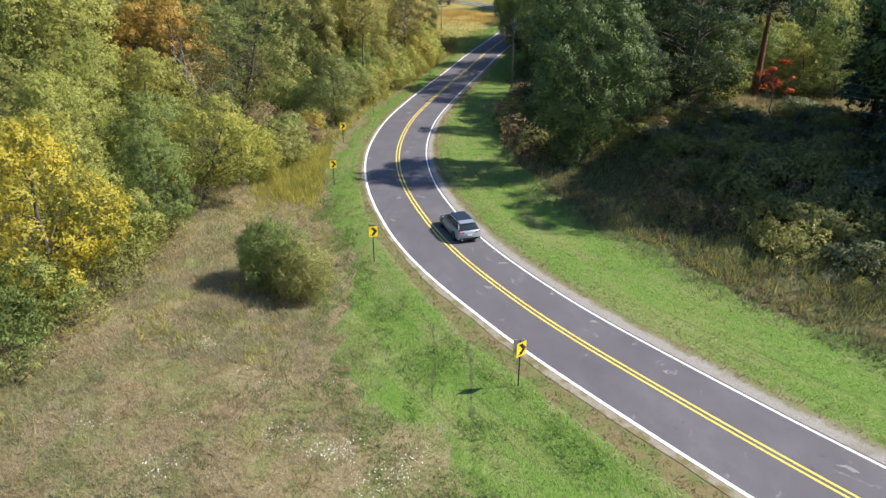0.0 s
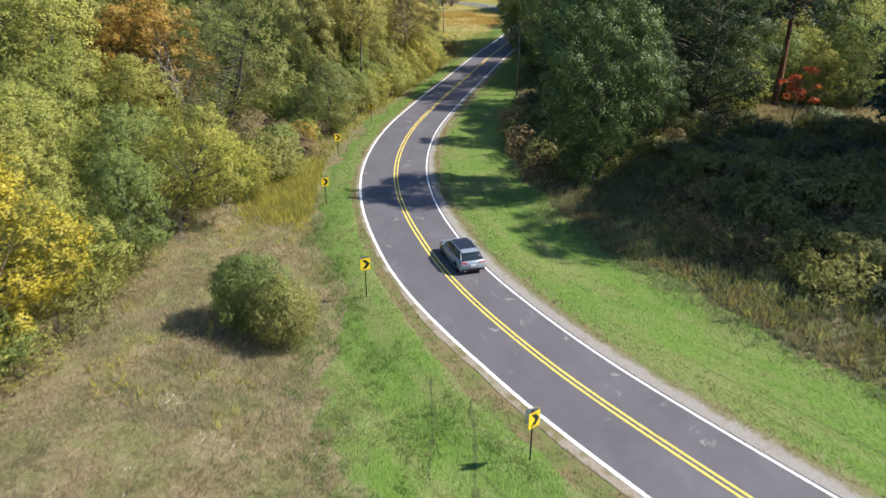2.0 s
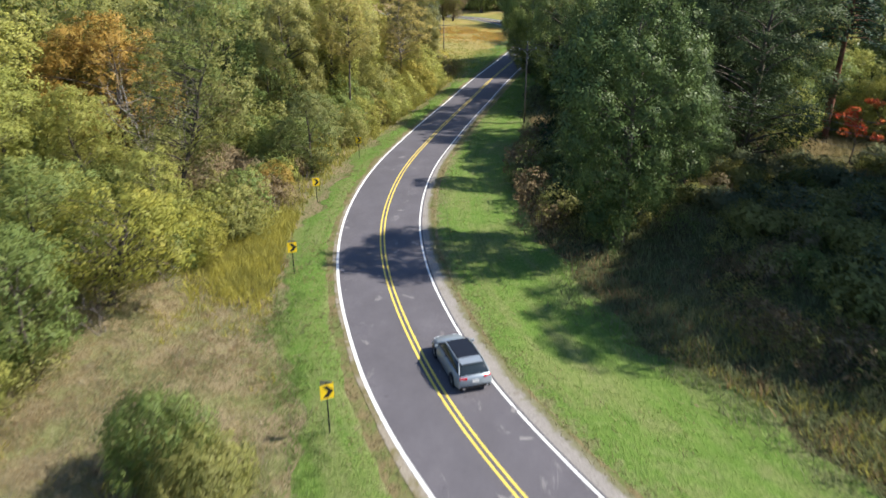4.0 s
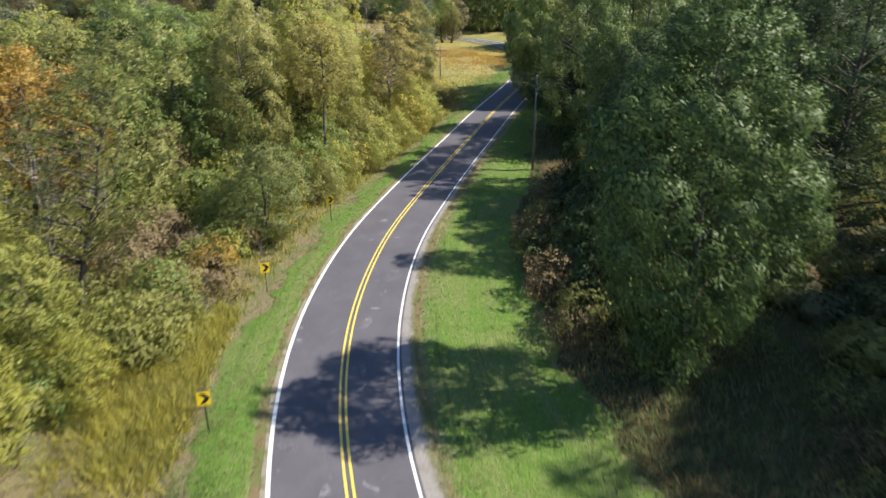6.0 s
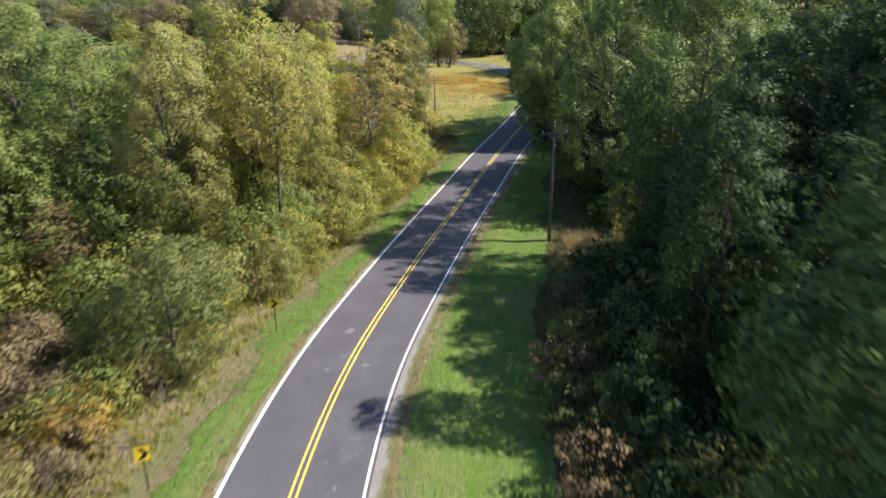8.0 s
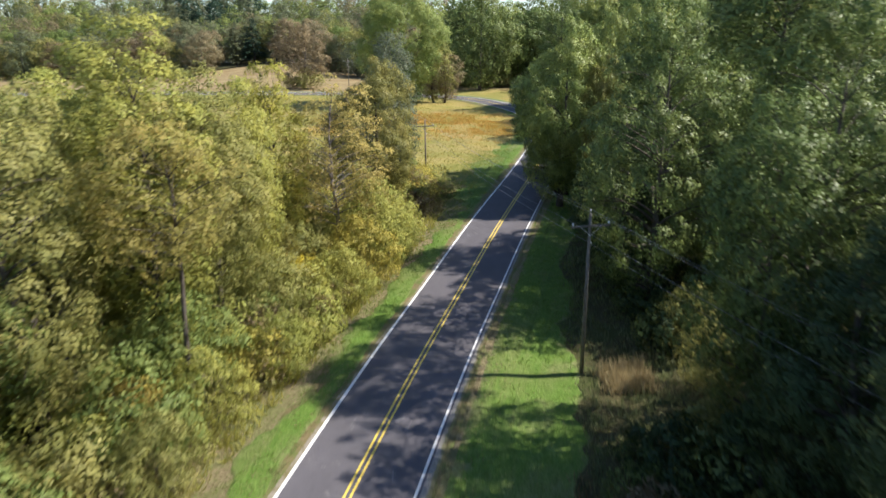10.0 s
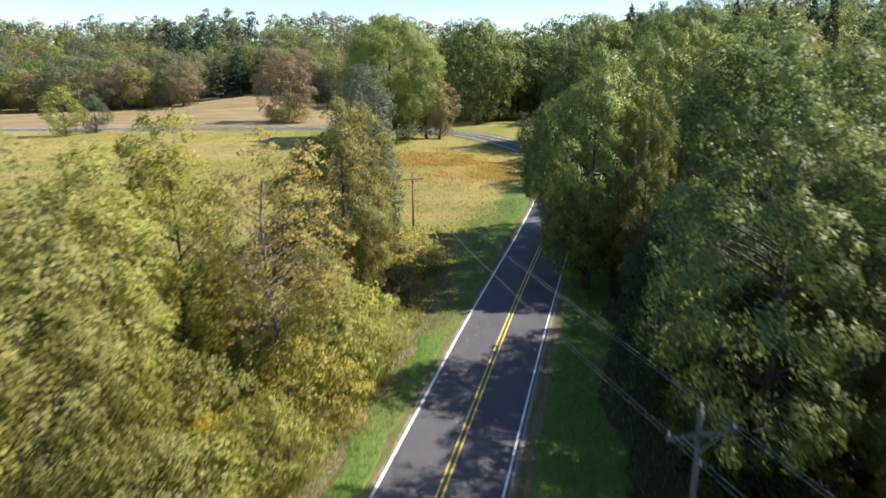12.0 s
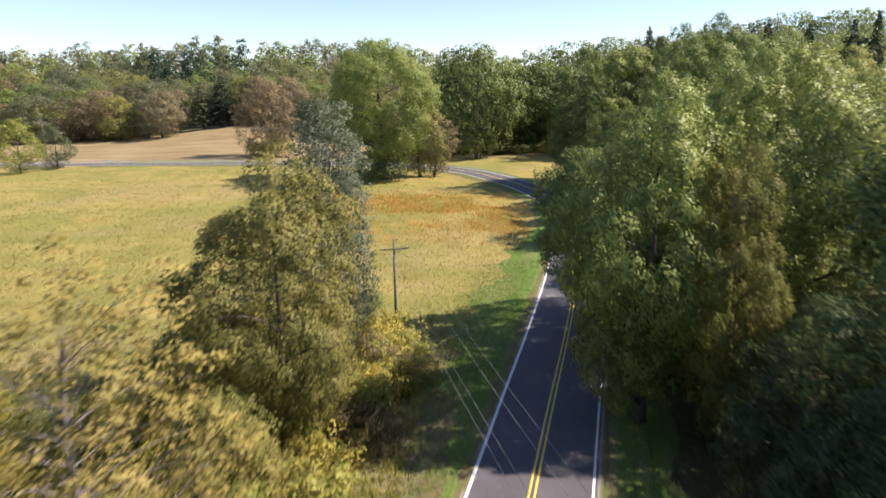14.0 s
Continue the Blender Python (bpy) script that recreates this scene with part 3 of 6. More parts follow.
def limbs(rng, height, low, clumps, trunk, lean=0.0, share=0.6, sides=6):
    """The trunk and the limbs that reach out to the clumps."""
    top = height * 0.86
    zs = np.linspace(0, top, 8)
    wander = np.cumsum(rng.normal(size=(8, 2)) * 0.14, axis=0) + np.array([lean, 0]) * (zs[:, None] / height) ** 1.4
    wander -= wander[0]
    line = np.column_stack([wander, zs - 0.25])
    rad = trunk * (1 - 0.9 * zs / top) + 0.02
    rad[0] *= 1.5
    trunk_tube, rest = tube(line, rad, 9), []
    for c, r in clumps:
        if rng.random() > share:
            continue
        start_z = max(low * 0.55, min(c[2] - 0.35 * math.hypot(c[0], c[1]) - 0.3, top * 0.92))
        a = np.array([np.interp(start_z, zs, line[:, 0]), np.interp(start_z, zs, line[:, 1]), start_z])
        r0 = max(0.02, np.interp(start_z, zs, rad) * 0.45)
        t = np.linspace(0, 1, 6)[:, None]
        mid = (a + c) / 2 + np.array([0, 0, 0.12 * np.linalg.norm(c - a)]) + rng.normal(size=3) * 0.25
        pts = a * (1 - t) ** 2 + 2 * mid * t * (1 - t) + c * t ** 2
        rest.append(tube(pts, r0 * (1 - 0.85 * t[:, 0]), 5))
        for _ in range(2):
            e = c + unit(rng.normal(size=3)) * r * rng.uniform(0.6, 1.0)
            s = pts[3 + rng.integers(0, 2)]
            rest.append(tube(np.array([s, (s + e) / 2 + rng.normal(size=3) * 0.1, e]), np.array([r0 * 0.35, r0 * 0.22, 0.008]), 4))
    return trunk_tube, rest


def tree_kind(seed, height, radius, low, clumps, clump, leaves, size, trunk, aspect=0.6, squash=0.75, lean=0.0, share=0.5, wild=0.8, top=0.55, hang=0.0, shell=0.35, lift=0.25, spray=10):
    """The three meshes of one kind of tree: trunk, limbs and crown."""
    rng = np.random.default_rng(seed)
    cl = crown_clumps(rng, height, radius, low, clumps, clump, top)
    t, l = limbs(rng, height, low, cl, trunk, lean, share)
    v, f, nor = foliage_mesh(rng, cl, int(leaves * 1.3), size * 0.92, aspect, squash, wild, hang, lift, shell, spray)
    if lean:
        v = v + np.column_stack([lean * (np.clip(v[:, 2], 0, None) / height) ** 1.4, np.zeros(len(v)), np.zeros(len(v))])
    return dict(trunk=joined("trunk", [t] + l), crown=arrays("crown", v, f, True, nor), height=height, name="tree")


def shrub_kind(seed, height, radius, clumps, clump, leaves, size, aspect=0.5, hang=0.0, stems=9, wild=0.8, squash=0.9, lift=0.25):
    rng = np.random.default_rng(seed)
    cl = crown_clumps(rng, height, radius, 0.05, clumps, clump, 0.45)
    v, f, nor = foliage_mesh(rng, cl, leaves, size, aspect, squash, wild, hang, lift, 0.5)
    keep = np.repeat(v.reshape(-1, 4, 3)[:, :, 2].min(1) > 0.02, 4)
    v, nor = v[keep], nor[keep]
    f = np.arange(len(v)).reshape(-1, 4)
    tubes = []
    for c, r in cl[:stems]:
        a = np.array([c[0] * 0.12, c[1] * 0.12, -0.1])
        t = np.linspace(0, 1, 4)[:, None]
        tubes.append(tube(a * (1 - t) + c * t + rng.normal(size=(4, 3)) * 0.04, 0.035 * (1 - 0.7 * t[:, 0]), 4))
    return dict(trunk=joined("stem", tubes), crown=arrays("crown", v, f, True, nor), height=height, name="shrub")


def conifer_kind(seed, height, radius, leaves, size, bare=0.12, trunk=0.28):
    rng = np.random.default_rng(seed)
    t = tube(np.column_stack([np.zeros(7), np.zeros(7), np.linspace(-0.2, height, 7)]), np.linspace(trunk, 0.02, 7), 8)
    boughs, cen, out = [], [], []
    whorls = int(height / 0.75)
    for w in range(whorls):
        z = height * (bare + (1 - bare) * (w + 0.3) / whorls)
        reach = radius * (1 - (z / height - bare) / (1 - bare)) ** 0.75 + 0.25
        for b in range(6):
            az = rng.uniform(0, 6.28)
            r = reach * rng.uniform(0.65, 1.1)
            tip = np.array([math.cos(az) * r, math.sin(az) * r, z - 0.22 * r + rng.normal() * 0.15])
            root = np.array([0, 0, z])
            boughs.append(tube(np.array([root, (root + tip) / 2 + [0, 0, 0.12 * r], tip]), np.array([0.05, 0.03, 0.008]), 4))
            n = max(4, int(leaves * r / (radius * 0.55) / (whorls * 6)))
            s = rng.uniform(0.15, 1.0, (n, 1)) ** 0.7
            side = np.array([-math.sin(az), math.cos(az), 0])
            p = root * (1 - s) + tip * s + side * rng.normal(size=(n, 1)) * 0.22 * r * (1.1 - s) + rng.normal(size=(n, 3)) * 0.10
            p[:, 2] += 0.2 * r * (s * (1 - s))[:, 0]
            cen.append(p)
            out.append(np.tile([0.25 * math.cos(az), 0.25 * math.sin(az), 1.0], (n, 1)))
    v, f, _ = leaf_cards(rng, np.concatenate(cen), np.concatenate(out), size, 0.5, 0.7, 0.1, 0.15)
    return dict(trunk=joined("trunk", [t] + boughs), crown=arrays("crown", v, f), height=height, name="conifer")


def bare_kind(seed, height, radius, stems, wander=0.25):
    """A leafless shrub or tree of forked twigs."""
    rng = np.random.default_rng(seed)
    tubes = []

    def fork(a, way, length, r, level):
        n = 4
        pts, p = [a], a
        for _ in range(n):
            way = unit(way + rng.normal(size=3) * wander * 0.6 + np.array([0, 0, 0.06]))
            p = p + way * length / n
            pts.append(p)
        tubes.append(tube(np.array(pts), np.linspace(r, r * 0.45, n + 1), 4))
        if level:
            for k in range(3):
                fork(pts[2 + k], unit(way + rng.normal(size=3) * 0.55), length * 0.62, r * 0.5, level - 1)

    for s in range(stems):
        az = rng.uniform(0, 6.28)
        tilt = radius / height * rng.uniform(0.2, 1.0)
        fork(np.array([0.1 * math.cos(az), 0.1 * math.sin(az), -0.1]), unit(np.array([math.cos(az) * tilt, math.sin(az) * tilt, 1.0])), height * 0.5, 0.028 * height / 3, 3)
    return dict(trunk=joined("stem", tubes), crown=None, height=height, name="bare_shrub")


KINDS = {
    "oak": tree_kind(11, 17.5, 5.4, 0.3, 125, 1.05, 58000, 0.20, 0.28, shell=0.65, wild=0.6, spray=30, squash=0.7, lift=0.4, share=0.35, top=0.66),
    "oak_b": tree_kind(12, 19.0, 6.4, 0.8, 88, 1.25, 27000, 0.24, 0.40, shell=0.65, wild=0.6, spray=26, squash=0.65, lift=0.4),
    "oak_c": tree_kind(13, 17.0, 5.2, 0.6, 76, 1.1, 23000, 0.23, 0.36, top=0.62, shell=0.65, wild=0.6, spray=26, squash=0.65, lift=0.4),
    "dome": tree_kind(14, 22.0, 10.5, 3.0, 118, 1.75, 76000, 0.27, 0.55, aspect=0.7, top=0.66, share=0.12, shell=0.7, wild=0.5, spray=34, squash=0.8, lift=0.3),
    "crown_oak": tree_kind(19, 18.0, 5.8, 1.0, 84, 1.3, 54000, 0.215, 0.36, aspect=0.7, top=0.6, share=0.12, shell=0.7, wild=0.5, spray=30, squash=0.8, lift=0.3),
    "high_oak": tree_kind(20, 25.5, 4.3, 16.0, 36, 1.35, 17000, 0.24, 0.34, top=0.55, shell=0.65, wild=0.6, spray=24, squash=0.65, lift=0.4),
    "overhang": tree_kind(17, 20.0, 9.8, 2.2, 112, 1.7, 62000, 0.265, 0.42, aspect=0.7, lean=6.5, top=0.5, share=0.15, shell=0.7, wild=0.5, spray=34, squash=0.8, lift=0.3),
    "mid": tree_kind(15, 18.0, 6.2, 0.5, 50, 1.9, 9500, 0.37, 0.36, aspect=0.7, share=0.12, wild=0.5),
    "mid_b": tree_kind(16, 15.0, 4.8, 0.5, 46, 1.5, 7500, 0.32, 0.30, aspect=0.7, share=0.15, wild=0.8, lift=0.5),
    "round": tree_kind(18, 18.0, 8.4, 0.2, 64, 2.1, 16000, 0.36, 0.36, aspect=0.75, share=0.1, wild=0.4, shell=0.6, lift=0.4),
    "ash": tree_kind(21, 11.0, 4.5, 0.2, 62, 1.15, 17000, 0.19, 0.20, shell=0.5, lift=0.5, wild=1.0),
    "ash_b": tree_kind(22, 12.5, 4.2, 0.3, 52, 1.2, 11000, 0.23, 0.22, top=0.6, shell=0.5, lift=0.5, wild=1.0),
    "tall": tree_kind(24, 19.0, 3.9, 1.0, 64, 1.35, 25000, 0.21, 0.24, top=0.6, shell=0.5, lift=0.5, wild=0.9, share=0.6),
    "spiky": tree_kind(23, 19.0, 3.7, 1.5, 66, 1.05, 30000, 0.18, 0.22, top=0.55, squash=1.7, wild=1.0, share=0.9, lift=0.1),
    "sparse": tree_kind(31, 13.0, 3.9, 1.6, 70, 1.1, 5800, 0.23, 0.15, share=0.9, wild=1.2),
    "sparse_tall": tree_kind(33, 17.0, 3.6, 4.5, 66, 0.95, 8500, 0.19, 0.17, share=1.0, wild=1.2),
    "sparse_high": tree_kind(34, 17.4, 4.4, 9.0, 54, 1.05, 8000, 0.20, 0.18, share=0.9, wild=1.2),
    "sparse_lean": tree_kind(32, 17.5, 4.3, 3.0, 80, 1.1, 12500, 0.20, 0.20, lean=6.0, share=0.95, wild=1.2),
    "leaning": tree_kind(35, 8.0, 4.4, 1.4, 56, 1.1, 8500, 0.22, 0.20, lean=2.5, share=0.85, squash=0.6),
    "red_maple": tree_kind(36, 7.0, 2.0, 1.6, 11, 0.7, 1500, 0.17, 0.07, share=0.9, squash=0.35, wild=0.7),
    "thicket": shrub_kind(41, 6.0, 3.9, 48, 1.2, 3600, 0.32, 0.6),
    "shrub": shrub_kind(42, 2.9, 2.0, 26, 0.72, 1700, 0.20),
    "shrub_b": shrub_kind(43, 2.2, 1.9, 22, 0.64, 1400, 0.18, 0.4),
    "weed": shrub_kind(44, 1.35, 1.3, 26, 0.42, 560, 0.20, 0.3, 0.0, 5, 1.3, 1.2, 0.0),
    "willow": shrub_kind(45, 4.1, 2.75, 46, 0.8, 26000, 0.13, 0.5, 0.0, 12, 0.7, 1.1, 0.3),
    "bushy": shrub_kind(46, 8.0, 4.2, 52, 1.25, 13000, 0.20, 0.55),
    "conifer": conifer_kind(51, 17.0, 3.6, 7000, 0.42),
    "pine": conifer_kind(53, 20.0, 4.0, 5000, 0.42, 0.5, 0.42),
    "bare": bare_kind(61, 2.6, 2.0, 4),
    "bare_tree": bare_kind(62, 9.0, 2.6, 2, 0.22),
}
PROTO = {}
LEAF = dict(OLIVE_DARK=OLIVE_DARK, TAN_GREEN=TAN_GREEN, OAK=OAK, OAK_BROWN=OAK_BROWN, OAK_LIGHT=OAK_LIGHT, OLIVE=OLIVE, GREEN=GREEN, YGREEN=YGREEN, GOLD=GOLD, ORANGE=ORANGE, RUSSET=RUSSET, RED=RED, SILVER=SILVER, PINE=PINE, BROWN=BROWN, OAK_DARK=OAK_DARK, WILLOW=WILLOW, OAK_SHEEN=OAK_SHEEN, LIME=LIME, AMBER=AMBER, DULL=DULL, TAN=TAN, ROSE=ROSE)
WORDS = dict(OLIVE_DARK="dark olive", TAN_GREEN="tan-green early autumn", OAK_BROWN="dark green browning oak", LIME="bright lime-yellow", OAK_SHEEN="sunlit-toned dark green oak", AMBER="amber-green early autumn", DULL="dull green", TAN="tan-brown autumn", ROSE="reddish autumn", OAK_DARK="shade-toned deep green oak", WILLOW="grey-green", OAK="dark green oak", OAK_LIGHT="mid-green oak", OLIVE="olive green", GREEN="green", YGREEN="yellow-green", GOLD="golden yellow autumn", ORANGE="orange-tinged autumn", RUSSET="russet brown", RED="bright red autumn",
             SILVER="silvery green", PINE="dark green pine", BROWN="dry brown")
FORM = {"round": "round-crowned tree at the edge of a distant wood", "oak": "tree with a full leafy crown", "oak_b": "tree with a broad leafy crown", "oak_c": "tree with a tall leafy crown", "bushy": "tall dense bush at the wood edge", "dome": "large tree with a domed crown", "crown_oak": "tree with a dense rounded leafy crown", "tall": "tall narrow tree at the wood edge", "high_oak": "tall tree with a high crown", "spiky": "tree with upright feathery branches", "sparse_tall": "thin-crowned tree with a bare trunk", "sparse_high": "tall thin-crowned tree on a bare trunk", "sparse_lean": "tall leaning tree with a thin crown", "red_maple": "small maple beside a pine trunk", "mid": "tree within the wood", "overhang": "large tree leaning out over the road", "mid_b": "smaller tree within the wood", "ash": "tree with a rounded crown",
        "ash_b": "tree with an upright crown", "sparse": "thin-crowned tree with bare limbs showing", "leaning": "leaning tree with a spreading crown", "thicket": "dense thicket down to the ground", "shrub": "leafy roadside shrub",
        "shrub_b": "low leafy shrub in long grass", "weed": "clump of tall roadside weeds", "willow": "rounded willow bush in dry meadow", "conifer": "conifer with layered boughs", "pine": "tall pine with a bare reddish lower trunk", 
        "bare": "leafless shrub of forked twigs", "bare_tree": "leafless pale tree at the wood edge"}
plant_rng = random.Random(7)
SIGN_SPOTS = [(3.62, 27.3), (-4.72, 42.3), (-10.1, 60.2), (-11.5, 76.8), (-9.5, 92.4)]


def lower_left(x, y, h):
    """Trees at the field's edge stay low enough for the field to show over them."""
    if y > 124 and 3.7 - 0.7 * (y - 111) < x < -18:
        return min(h, max(3.0, 20.8 - (y - 111) * 0.28))
    return h


def plant(kind, x, y, leaf="GREEN", height=None, turn=None, wide=1.0, wood=None, label=""):
    k = KINDS[kind]
    s = (height or k["height"] * plant_rng.uniform(0.88, 1.12)) / k["height"]
    turn = plant_rng.uniform(0, 360) if turn is None else turn
    m = pose(x, y, ground_z(x, y), 0, 0, turn) @ Matrix.Diagonal((s * wide, s * wide, s, 1))
    wood = wood or (PALE_BARK if kind == "bare_tree" else TWIG if kind == "bare" else RED_BARK if kind == "pine" else BARK)
    words = label or ("%s %s" % (WORDS[leaf], FORM[kind]) if k["crown"] else FORM[kind])
    category = "bush" if k["name"] in ("shrub", "bare_shrub") else "tree"
    key = (kind, leaf, wood.name)
    if key in PROTO:
        again = copy_thing(PROTO[key], m)
        again.matrix_basis = m
        return tagged(again, words, category, "roadside bushes" if category == "bush" else "roadside trees")
    e = thing("bush" if category == "bush" else "tree", m, words, category, "roadside bushes" if category == "bush" else "roadside trees")
    for role in ("trunk", "crown"):
        if k[role] is None:
            continue
        mesh = k[role]
        mat = LEAF[leaf] if role == "crown" else wood
        if not mesh.materials:
            mesh.materials.append(mat)
        ob = new("stem" if role == "trunk" and category == "bush" else role, mesh)
        ob.parent = e
        ob.material_slots[0].link = "OBJECT"
        ob.material_slots[0].material = mat
    PROTO[key] = e
    return e


# right of the road: the big oak at the bend and the wood behind
plant("oak", 13.3, 64.2, "OAK_SHEEN", 19.0, 20, 0.88)
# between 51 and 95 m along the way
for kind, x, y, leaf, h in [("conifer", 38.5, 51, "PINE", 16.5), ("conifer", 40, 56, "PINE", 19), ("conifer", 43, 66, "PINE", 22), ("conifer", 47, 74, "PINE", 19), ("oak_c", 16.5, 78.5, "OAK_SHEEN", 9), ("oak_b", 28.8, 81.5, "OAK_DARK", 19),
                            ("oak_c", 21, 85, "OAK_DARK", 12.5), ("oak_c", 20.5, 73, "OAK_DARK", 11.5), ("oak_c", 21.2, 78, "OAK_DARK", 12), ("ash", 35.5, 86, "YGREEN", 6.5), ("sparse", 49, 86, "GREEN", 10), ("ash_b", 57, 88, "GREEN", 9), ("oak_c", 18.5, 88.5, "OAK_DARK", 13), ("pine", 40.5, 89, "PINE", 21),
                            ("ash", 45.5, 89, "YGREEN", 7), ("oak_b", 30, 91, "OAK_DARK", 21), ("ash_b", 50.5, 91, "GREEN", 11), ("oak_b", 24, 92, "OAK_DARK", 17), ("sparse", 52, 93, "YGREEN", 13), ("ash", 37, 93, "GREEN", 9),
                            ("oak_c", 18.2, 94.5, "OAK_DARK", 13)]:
    plant(kind, x, y, leaf, h)
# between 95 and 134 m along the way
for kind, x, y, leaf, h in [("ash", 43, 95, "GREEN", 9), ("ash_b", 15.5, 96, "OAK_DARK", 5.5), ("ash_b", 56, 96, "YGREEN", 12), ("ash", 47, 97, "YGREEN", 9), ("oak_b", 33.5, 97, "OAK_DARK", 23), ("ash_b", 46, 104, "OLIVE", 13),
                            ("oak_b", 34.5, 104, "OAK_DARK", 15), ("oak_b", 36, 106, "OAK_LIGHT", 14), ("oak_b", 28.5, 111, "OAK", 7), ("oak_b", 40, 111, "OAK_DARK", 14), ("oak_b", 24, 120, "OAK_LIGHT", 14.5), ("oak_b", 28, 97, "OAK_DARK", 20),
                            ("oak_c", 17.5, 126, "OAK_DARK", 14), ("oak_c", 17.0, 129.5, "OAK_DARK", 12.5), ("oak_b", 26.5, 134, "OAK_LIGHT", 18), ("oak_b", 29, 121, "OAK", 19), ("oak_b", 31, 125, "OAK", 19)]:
    plant(kind, x, y, leaf, h)
# the tall ones that shade the road
for kind, x, y, leaf, h, wide in [("tall", 14.6, 82.6, "OAK_DARK", 16.2, 0.8), ("tall", 16.8, 100.4, "OAK", 17.2, 0.82), ("oak_b", 20.4, 103.4, "OAK", 20.5, 0.6), ("high_oak", 20.8, 110.3, "OAK", 25.5, 1.0), ("bushy", 18.2, 112.4, "OLIVE", 4.4, 0.8), ("bushy", 17.6, 107.6, "OLIVE", 4.2, 0.7), ("oak_c", 22.5, 114.5, "OAK_LIGHT", 8, 0.9),
                                  ("oak_b", 17.6, 119.3, "OAK", 20.5, 0.78), ("tall", 21.8, 132.6, "OAK", 22.2, 1.0), ("crown_oak", 19.8, 147.6, "OAK_BROWN", 17.0, 0.5), ("crown_oak", 15.9, 150.4, "OAK_LIGHT", 20.4, 0.74), ("dome", 25.8, 156.0, "OAK_LIGHT", 21.8, 0.68)]:
    plant(kind, x, y, leaf, h, None, wide)
# between 140 and 256 m along the way
for kind, x, y, leaf, h in [("oak_c", 19.5, 138, "OAK_DARK", 12), ("mid", 31, 142, "OAK", 16), ("oak_b", 36, 145, "OAK_LIGHT", 18), ("mid", 36, 150, "OAK", 18.5), ("ash_b", 21.8, 160, "OLIVE", 14), ("oak_b", 31, 165, "OAK", 14),
                            ("ash_b", 24.3, 161, "OAK", 12.5), ("oak_c", 25, 169, "OAK", 11.5), ("dome", 41.5, 181, "OAK_LIGHT", 20), ("round", 31.0, 198, "OAK", 15.5), ("oak_b", 33, 201, "OAK_LIGHT", 20), ("oak_c", 33, 212, "OAK", 17),
                            ("oak_c", 33.5, 225, "OAK_LIGHT", 18), ("oak_b", 36, 240, "OAK", 20), ("oak_b", 34, 256, "OAK", 21)]:
    plant(kind, x, y, leaf, h)
plant("overhang", 19.2, 167.5, "OAK", 14.8, 180, 0.85)
# the tall wood on the rise behind, and its pines
for kind, x, y, leaf, h, wide in [("crown_oak", 38.6, 250, "OAK_LIGHT", 27.6, 0.85), ("oak_b", 31.2, 246, "OAK", 26.2, 0.7), ("crown_oak", 44.5, 244, "OAK", 25.4, 0.8), ("crown_oak", 47.4, 230, "OAK_LIGHT", 26.6, 0.8), ("crown_oak", 56, 230, "GREEN", 25.6, 0.8), ("crown_oak", 62, 225, "OAK_LIGHT", 24, 0.8), ("crown_oak", 69.5, 225, "OLIVE", 22.8, 0.9),
                                  ("oak_b", 41.5, 222, "OAK", 25, 0.8), ("crown_oak", 50.6, 250, "OAK", 29.8, 0.55), ("crown_oak", 57.1, 250, "OAK", 31.6, 0.65), ("crown_oak", 62.7, 250, "OAK", 29.4, 0.55), ("crown_oak", 52, 212, "OAK", 22.5, 0.9), ("crown_oak", 46, 205, "OAK_LIGHT", 20, 0.9), ("crown_oak", 60, 208, "OAK_LIGHT", 20.5, 0.9),
                                  ("pine", 46.1, 255, "PINE", 31.2, 0.5), ("pine", 68.8, 252, "PINE", 31.6, 0.5), ("pine", 77, 252, "PINE", 29.8, 0.6), ("pine", 87.6, 255, "PINE", 29.2, 0.5), ("pine", 90.5, 252, "PINE", 30.0, 0.5)]:
    plant(kind, x, y, leaf, h, None, wide)
plant("oak_c", 17.6, 156, "OAK_DARK", 10)
plant("oak_c", 18.6, 164, "OAK", 11.5)
plant("red_maple", 38.6, 80.0, "RED", 6.6, None, 0.95)
# Trees mostly out of view, added so their shadows reach the brushy bank.
for x, y, h in [(52, 33, 16), (50, 40.5, 22), (46, 47, 18), (45, 55, 21), (44, 62, 19), (50, 68, 20), (54, 50, 22), (56, 60, 22)]:
    plant("mid", x, y, "OAK", h)
for x, y, h in [(48, 44, 14), (47, 51, 20), (48, 58, 21), (51, 63, 21), (53, 36, 13), (47, 70, 17), (35, 36, 9.5), (37.5, 42, 11), (41.5, 48, 16.5), (43, 54, 21), (46, 60, 23), (48.5, 66, 26)]:
    plant("oak_b", x, y, "OAK", h)
# Unseen outsize domes behind them, added only to shade the same bank.
for x, y, h in [(49, 52, 26), (50, 57, 33), (51, 62, 29), (52.5, 68, 28)]:
    plant("dome", x, y, "OAK", h, None, 0.75)
for k in range(27):
    y = 86 + k * 6.2 + plant_rng.uniform(-3, 3)
    for row in range(3):
        x = 40 + 0.1 * max(0, y - 100) + row * 9 + plant_rng.uniform(-4, 4)
        if (y > 122 or x > 56) and (y > 104 or x > 60):
            plant("mid", x, y, plant_rng.choice(["OLIVE", "OAK_LIGHT", "OAK_LIGHT", "GREEN", "DULL"] if y > 205 else ["OAK", "OAK", "DULL"] if y > 160 else ["OAK", "OAK", "OAK_DARK"]), plant_rng.uniform(7, 9) if y < 106 else plant_rng.uniform(15, 19) if not 140 < y < 205 else plant_rng.uniform(9, 12) if row < 2 else plant_rng.uniform(12, 15))
plant("round", 13.5, 303, "OAK", 31, 40, 0.78)
